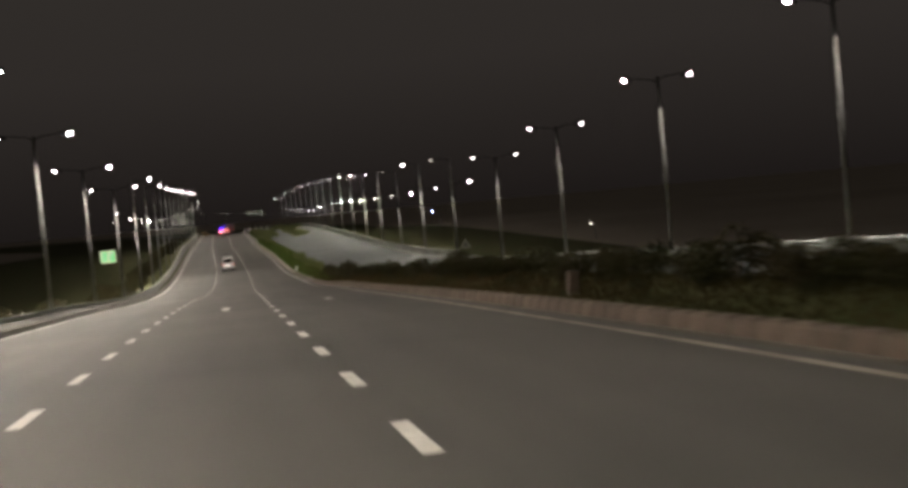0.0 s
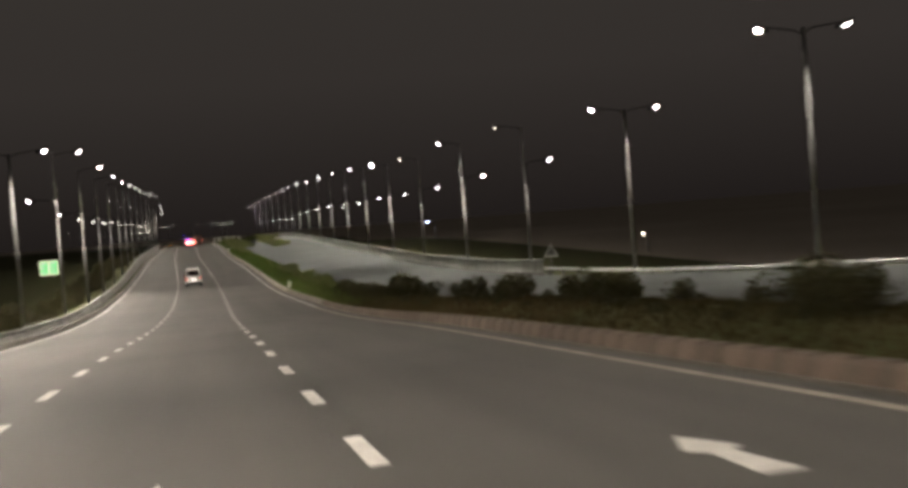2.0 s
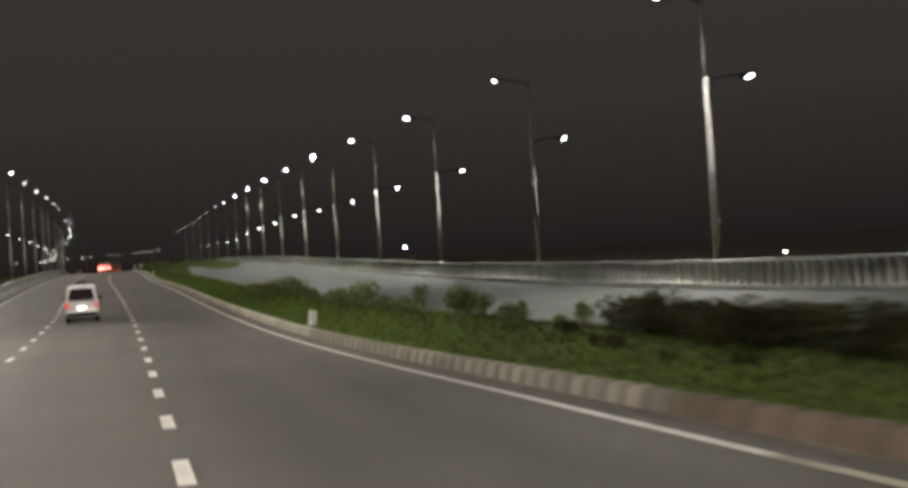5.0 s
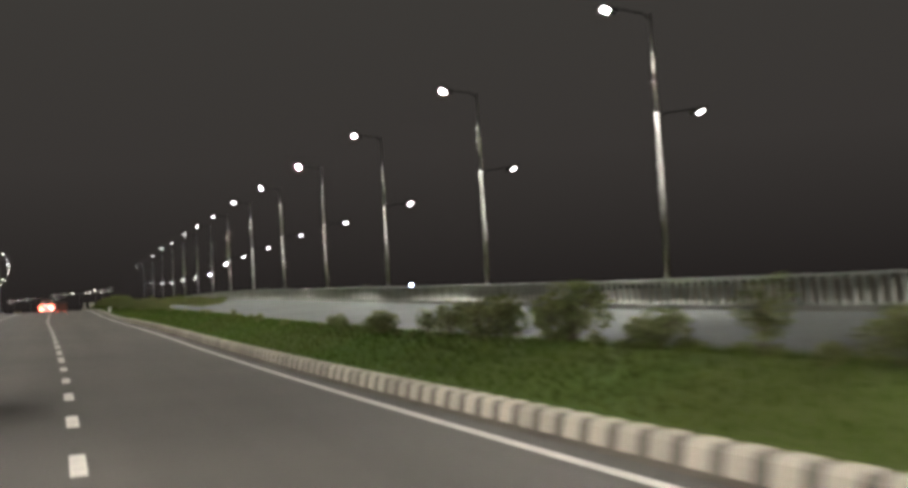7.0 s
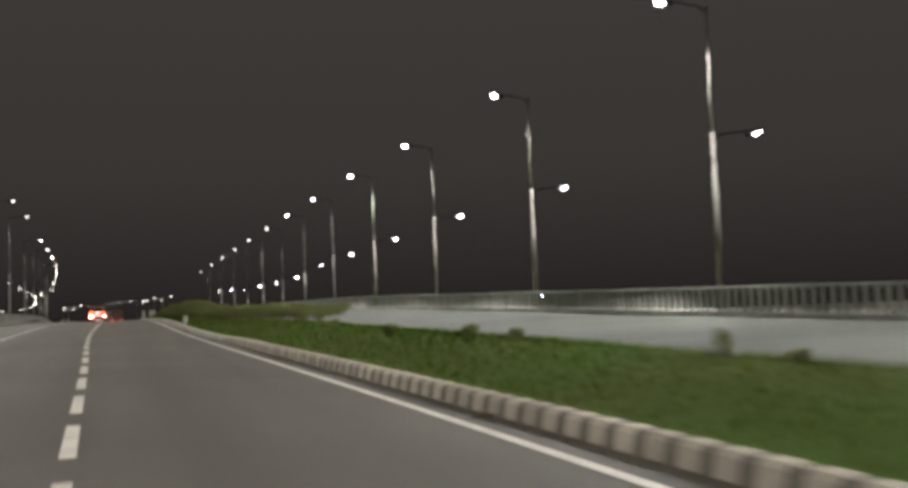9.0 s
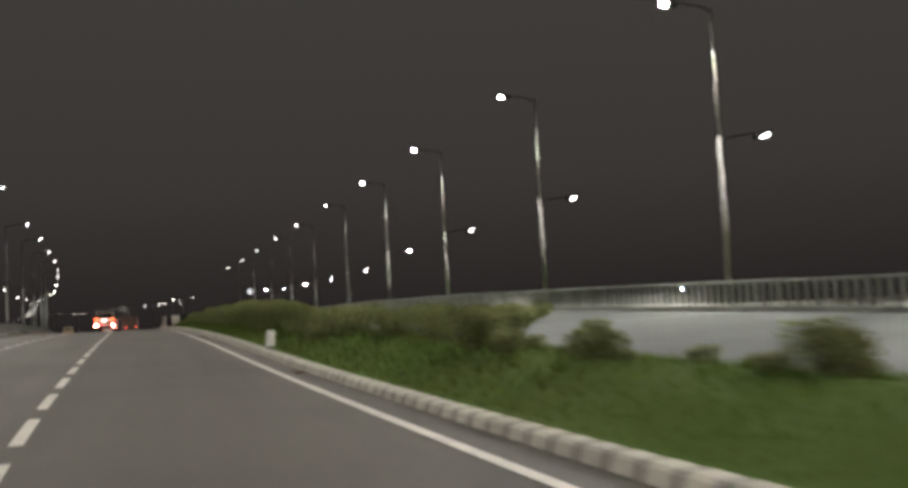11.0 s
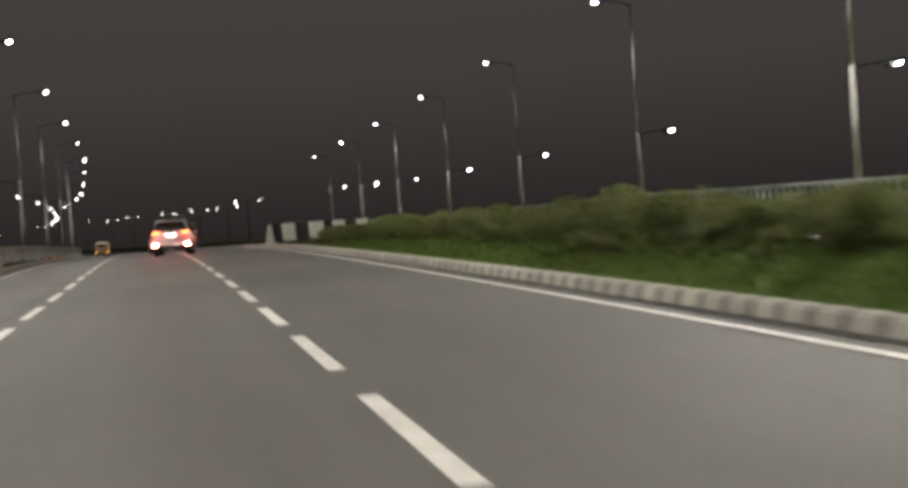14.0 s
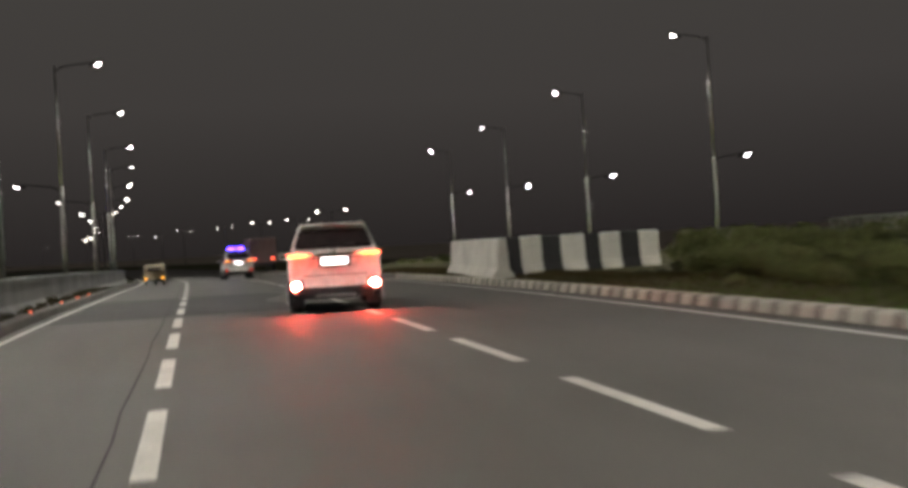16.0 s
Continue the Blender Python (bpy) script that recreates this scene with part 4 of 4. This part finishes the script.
def thicket(name, label, kinds, spots):
    """Undergrowth that nobody could count, as one mesh of many leaves."""
    verts, faces, base = [], [], 0
    for x, y, z, size in spots:
        me = kinds[int(rng.integers(len(kinds)))].children[1].data
        co = np.empty(len(me.vertices) * 3, dtype=np.float32)
        me.vertices.foreach_get("co", co)
        a = float(rng.uniform(0, 6.283))
        co = co.reshape(-1, 3) @ np.array([[math.cos(a), math.sin(a), 0], [-math.sin(a), math.cos(a), 0], [0, 0, 1]]) * size * np.array([1.0, 1.6, 1.0]) + np.array([x, y, z])
        verts.append(co)
        faces.append(np.arange(len(co)).reshape(-1, 4) + base)
        base += len(co)
    me = bpy.data.meshes.new(name)
    me.from_pydata(np.concatenate(verts).tolist(), [], np.concatenate(faces).tolist())
    me.materials.append(kinds[0].children[1].data.materials[0])
    return tagged(new(name, me), label, "undergrowth", kind="stuff")


def on_bank(kinds, y, high, off=2.5):
    """A bush of that height on the bank of the verge."""
    tall = {"t": 1.5, "w": 1.55, "d": 1.2}.get("t" if kinds is TALL else "w" if kinds is WIDE else "d" if kinds is DARK else "", 1.25)
    off += float(rng.uniform(-0.25, 0.25))
    plant(kinds, verge(y) + off, y, high / tall, level(y) + bank(off, y) - 0.03)


def bank_spots(ys, near, far, least, most):
    spots = []
    for y in ys:
        off = float(rng.uniform(near, far))
        spots.append((verge(y) + off, float(y), level(y) + bank(off, y) - 0.02, float(rng.uniform(least, most))))
    return spots


# Dark olive scrub by the guard rail.
for y, high in ((13.2, 0.4), (15.9, 0.8), (20.4, 0.5), (23.5, 0.55), (26.8, 0.6), (30.2, 0.5), (33.6, 0.62), (37.6, 0.66), (38.8, 0.7), (40.0, 0.55), (46.4, 0.5), (48.6, 0.3), (51.2, 0.42), (53.4, 0.54), (55.8, 0.6), (60.4, 0.6), (61.4, 0.5),
                (65.1, 0.58), (67.5, 0.46), (71.0, 0.3), (76.6, 0.85), (77.8, 1.0), (81.5, 0.45), (85.5, 0.5), (89.5, 0.42), (93.0, 0.5), (97.0, 0.6), (100.2, 0.5)):
    on_bank(DARK, y, high * 1.22)
SCRUB = ((9, 14), (15.6, 17), (19, 40.4), (45, 47.6), (52.6, 53.8), (55.2, 56.4), (57.6, 58.1), (60, 61.8), (76, 79), (84, 101))
thicket("undergrowth", "low dark scrub along the top of the bank", DARK, bank_spots([y for y in np.arange(9, 103, 0.6) if any(a < y < b for a, b in SCRUB)], 2.0, 3.2, 0.40, 0.60) + bank_spots(np.arange(9, 103, 0.9), 1.6, 3.0, 0.10, 0.22))
# Bushes below the balustrade: distance and height.
for y, high in ((106.0, 0.46), (108.9, 0.82), (114.4, 0.5), (116.3, 0.52), (118.2, 0.85), (119.5, 0.58), (120.7, 0.57), (123.4, 0.72), (127.4, 0.58), (131.8, 0.62), (134.2, 0.94), (136.9, 0.95), (138.7, 0.72), (142.6, 0.6), (144.6, 0.45),
                (147.1, 0.42), (152.8, 0.28), (157.5, 0.24), (158.6, 0.28), (161.0, 0.26), (163.8, 0.24), (171.0, 0.26), (173.5, 0.28), (178.2, 0.26), (184.0, 0.32), (190.6, 0.5), (196.4, 0.6), (200.2, 0.55), (203.0, 0.5), (204.5, 0.76), (205.8, 0.78),
                (208.4, 0.64), (210.4, 0.6), (211.4, 0.66), (214.2, 0.5), (216.8, 0.45)):
    on_bank(ROUND, y, high)
for y, high in ((103.0, 0.6), (105.1, 0.54), (107.4, 0.66), (111.6, 0.82), (121.4, 0.55), (129.4, 0.86), (140.4, 0.62), (149.0, 0.42), (165.2, 0.4), (187.0, 0.5), (207.2, 0.6)):
    on_bank(TALL, y, high)
thicket("undergrowth", "low weeds along the crest of the grass bank", ROUND, bank_spots([*np.arange(104, 150, 1.1), *np.arange(196, 214, 0.9)], 2.3, 3.1, 0.10, 0.22))
# The hedge that grows over the bank further on.
for y in np.arange(218.5, 286, 1.25):
    high = 0.5 if y < 223 else 0.8 if y < 226 else 0.98 if y < 232 else 1.08 if y < 250 else 0.92 if y < 260 else 0.74
    on_bank(WIDE, float(y), high * float(rng.uniform(0.82, 1.1)), 2.7)
    if rng.random() < 0.75 and y > 229:
        plant(WIDE, edge(y) + 4.6 + rng.uniform(-0.7, 0.9), float(y) + 0.5, float(rng.uniform(0.55, 0.72)) * (1 if y < 258 else 0.78), level(y) + 0.08)
# Bushes that stand higher on the slope, before the balustrade.
for y in np.arange(221, 264, 1.5):
    plant(WIDE, edge(y) + float(rng.uniform(8.6, 11.0)), float(y), float(rng.uniform(0.58, 0.72)), level(y) + 0.13)
thicket("weeds", "rank green weeds rising from the grass to the hedge", ROUND, bank_spots(np.arange(214, 292, 0.6), 1.7, 2.6, 0.16, 0.36))
for y in np.arange(286, 314, 1.5):
    plant(WIDE, row(y) - 6.6 + rng.uniform(-1.2, 1.2), float(y), float(rng.uniform(0.62, 0.95)) * 1.1, level(y) + 0.05)
    if rng.random() < 0.7:
        plant(WIDE, row(y) - 3.4 + rng.uniform(-1.4, 1.4), float(y), float(rng.uniform(0.6, 0.85)), level(y) + 0.2)
for y, off, size in ((288.4, 3.1, 0.60), (290.0, 3.4, 0.66), (291.6, 3.0, 0.62), (293.2, 3.5, 0.66), (294.8, 3.2, 0.64), (296.0, 3.9, 0.60)):
    plant(WIDE, edge(y) + off, y, size, level(y) + 0.12)
thicket("weeds", "dull low weeds behind the kerb near the barriers", DARK, [(edge(y) + float(rng.uniform(2.4, 9.5)), float(y), level(y) + 0.13, float(rng.uniform(0.12, 0.34))) for y in np.arange(286, 299, 0.12)])
for y in np.arange(318, 376, 4.2):
    plant(ROUND, row(y) - 4.6 + rng.uniform(-0.8, 0.8), float(y), float(rng.uniform(0.45, 0.75)), level(y) + 0.03)
thicket("undergrowth", "dark scrub beyond the outer parapet", DARK, [(edge(y) + outer(y) - 4.6 + float(rng.uniform(-1.6, 0.6)), float(y), level(y) - 0.75, float(rng.uniform(0.9, 1.5))) for y in np.arange(15, 250, 3.2)])

thicket("weeds", "low brown weeds at the foot of the outer parapet", DARK, [(edge(y) + outer(y) - 0.55 + float(rng.uniform(-0.2, 0.2)), float(y), level(y) + 0.05, float(rng.uniform(0.12, 0.28))) for y in np.arange(276, 330, 1.1)])

# Grass of the verge.
blades = {}
for _ in range(150000):
    y = float(rng.uniform(8, 330))
    verts, faces = blades.setdefault(rng.random() < min((y - 80) / 40, (296 - y) / 16), ([], []))
    u = 0.9 + 2.7 * float(rng.random()) ** 1.1
    x, z = verge(y) + u, level(y) + bank(u, y) - 0.01
    h = float(rng.uniform(0.04, 0.10)) * (1 + 0.5 * min(u / 2.5, 1))
    a = float(rng.uniform(0, 6.283))
    w, lean = 0.016, float(rng.uniform(0.1, 0.7)) * h
    u = (math.cos(a) * w, math.sin(a) * w)
    k = len(verts)
    verts += [(x - u[0], y - u[1], z), (x + u[0], y + u[1], z), (x - math.sin(a) * lean, y + math.cos(a) * lean, z + h)]
    faces.append((k, k + 1, k + 2))
for green, mat, label in ((True, GRASS, "rough green grass on the median verge"), (False, DRY, "dry brownish grass on the median verge")):
    me = bpy.data.meshes.new("grass")
    me.from_pydata(blades[green][0], [], blades[green][1])
    me.materials.append(mat)
    tagged(new("grass" if green else "dry_grass", me), label, "grass", kind="stuff")

# ---- painted kerb blocks ----
def kerb_block_mesh(length, high=0.21):
    bm = bmesh.new()
    prof = [(-0.012, -0.05), (0.018, high - 0.035), (0.065, high + 0.012), (0.25, high + 0.012), (0.25, high - 0.02)]
    ends = [[bm.verts.new((u, s * length / 2, v)) for u, v in prof] for s in (-1, 1)]
    for i in range(len(prof) - 1):
        bm.faces.new((ends[0][i], ends[0][i + 1], ends[1][i + 1], ends[1][i]))
    bm.faces.new(ends[0][::-1])
    bm.faces.new(ends[1])
    bmesh.ops.recalc_face_normals(bm, faces=bm.faces)
    return bm


def kerb_blocks(a, b, pitch, length, mat=KERB_LIGHT, owner=kerb):
    made = None
    y = a
    while y < b:
        if made is None:
            ob = made = part("kerb_block", kerb_block_mesh(length), mat, owner)
        else:
            ob = made.copy()
            scene.collection.objects.link(ob)
        ob.location = (verge(y) + 0.56, y, level(y))
        ob.scale = (1, 1, (kerb_high(y) + 0.005) / 0.21)
        ob.rotation_euler = (math.atan2(level(y + 1) - level(y - 1), 2), 0, radians(heading(y)))
        y += pitch


kerb_blocks(5, 95.6, 0.64, 0.50, KERB_BROWN, soiled_kerb)
kerb_blocks(96.8, 117, 0.56, 0.35, KERB_WORN)
kerb_blocks(117.5, 193.8, 0.56, 0.35)
kerb_blocks(194.3, 290, 0.56, 0.40, KERB_FADED, bare_kerb)
kerb_blocks(290.3, 318, 0.62, 0.38, KERB_LIGHT, bare_kerb)


# ---- litter in the gutter ----
for y, s in ((166.6, 1.0), (209.5, 1.2), (210.3, 0.8), (236.2, 1.0), (238.0, 1.1), (239.8, 0.9)):
    t = thing("litter", "crumpled dry leaves and litter in the gutter", "litter", pose(verge(y) + 0.38, y, level(y) + 0.006, 0, 0, y * 40), "litter along the kerb")
    bm = bmesh.new()
    bmesh.ops.create_icosphere(bm, subdivisions=2, radius=0.1 * s)
    for v in bm.verts:
        k = 1 + 0.45 * noise.noise(v.co * 14 + Vector((y, 0, 0)))
        v.co = Vector((v.co.x * 1.6 * k, v.co.y * k, max(0.0, v.co.z * 0.5 * k)))
    part("heap", bm, BARK, t)
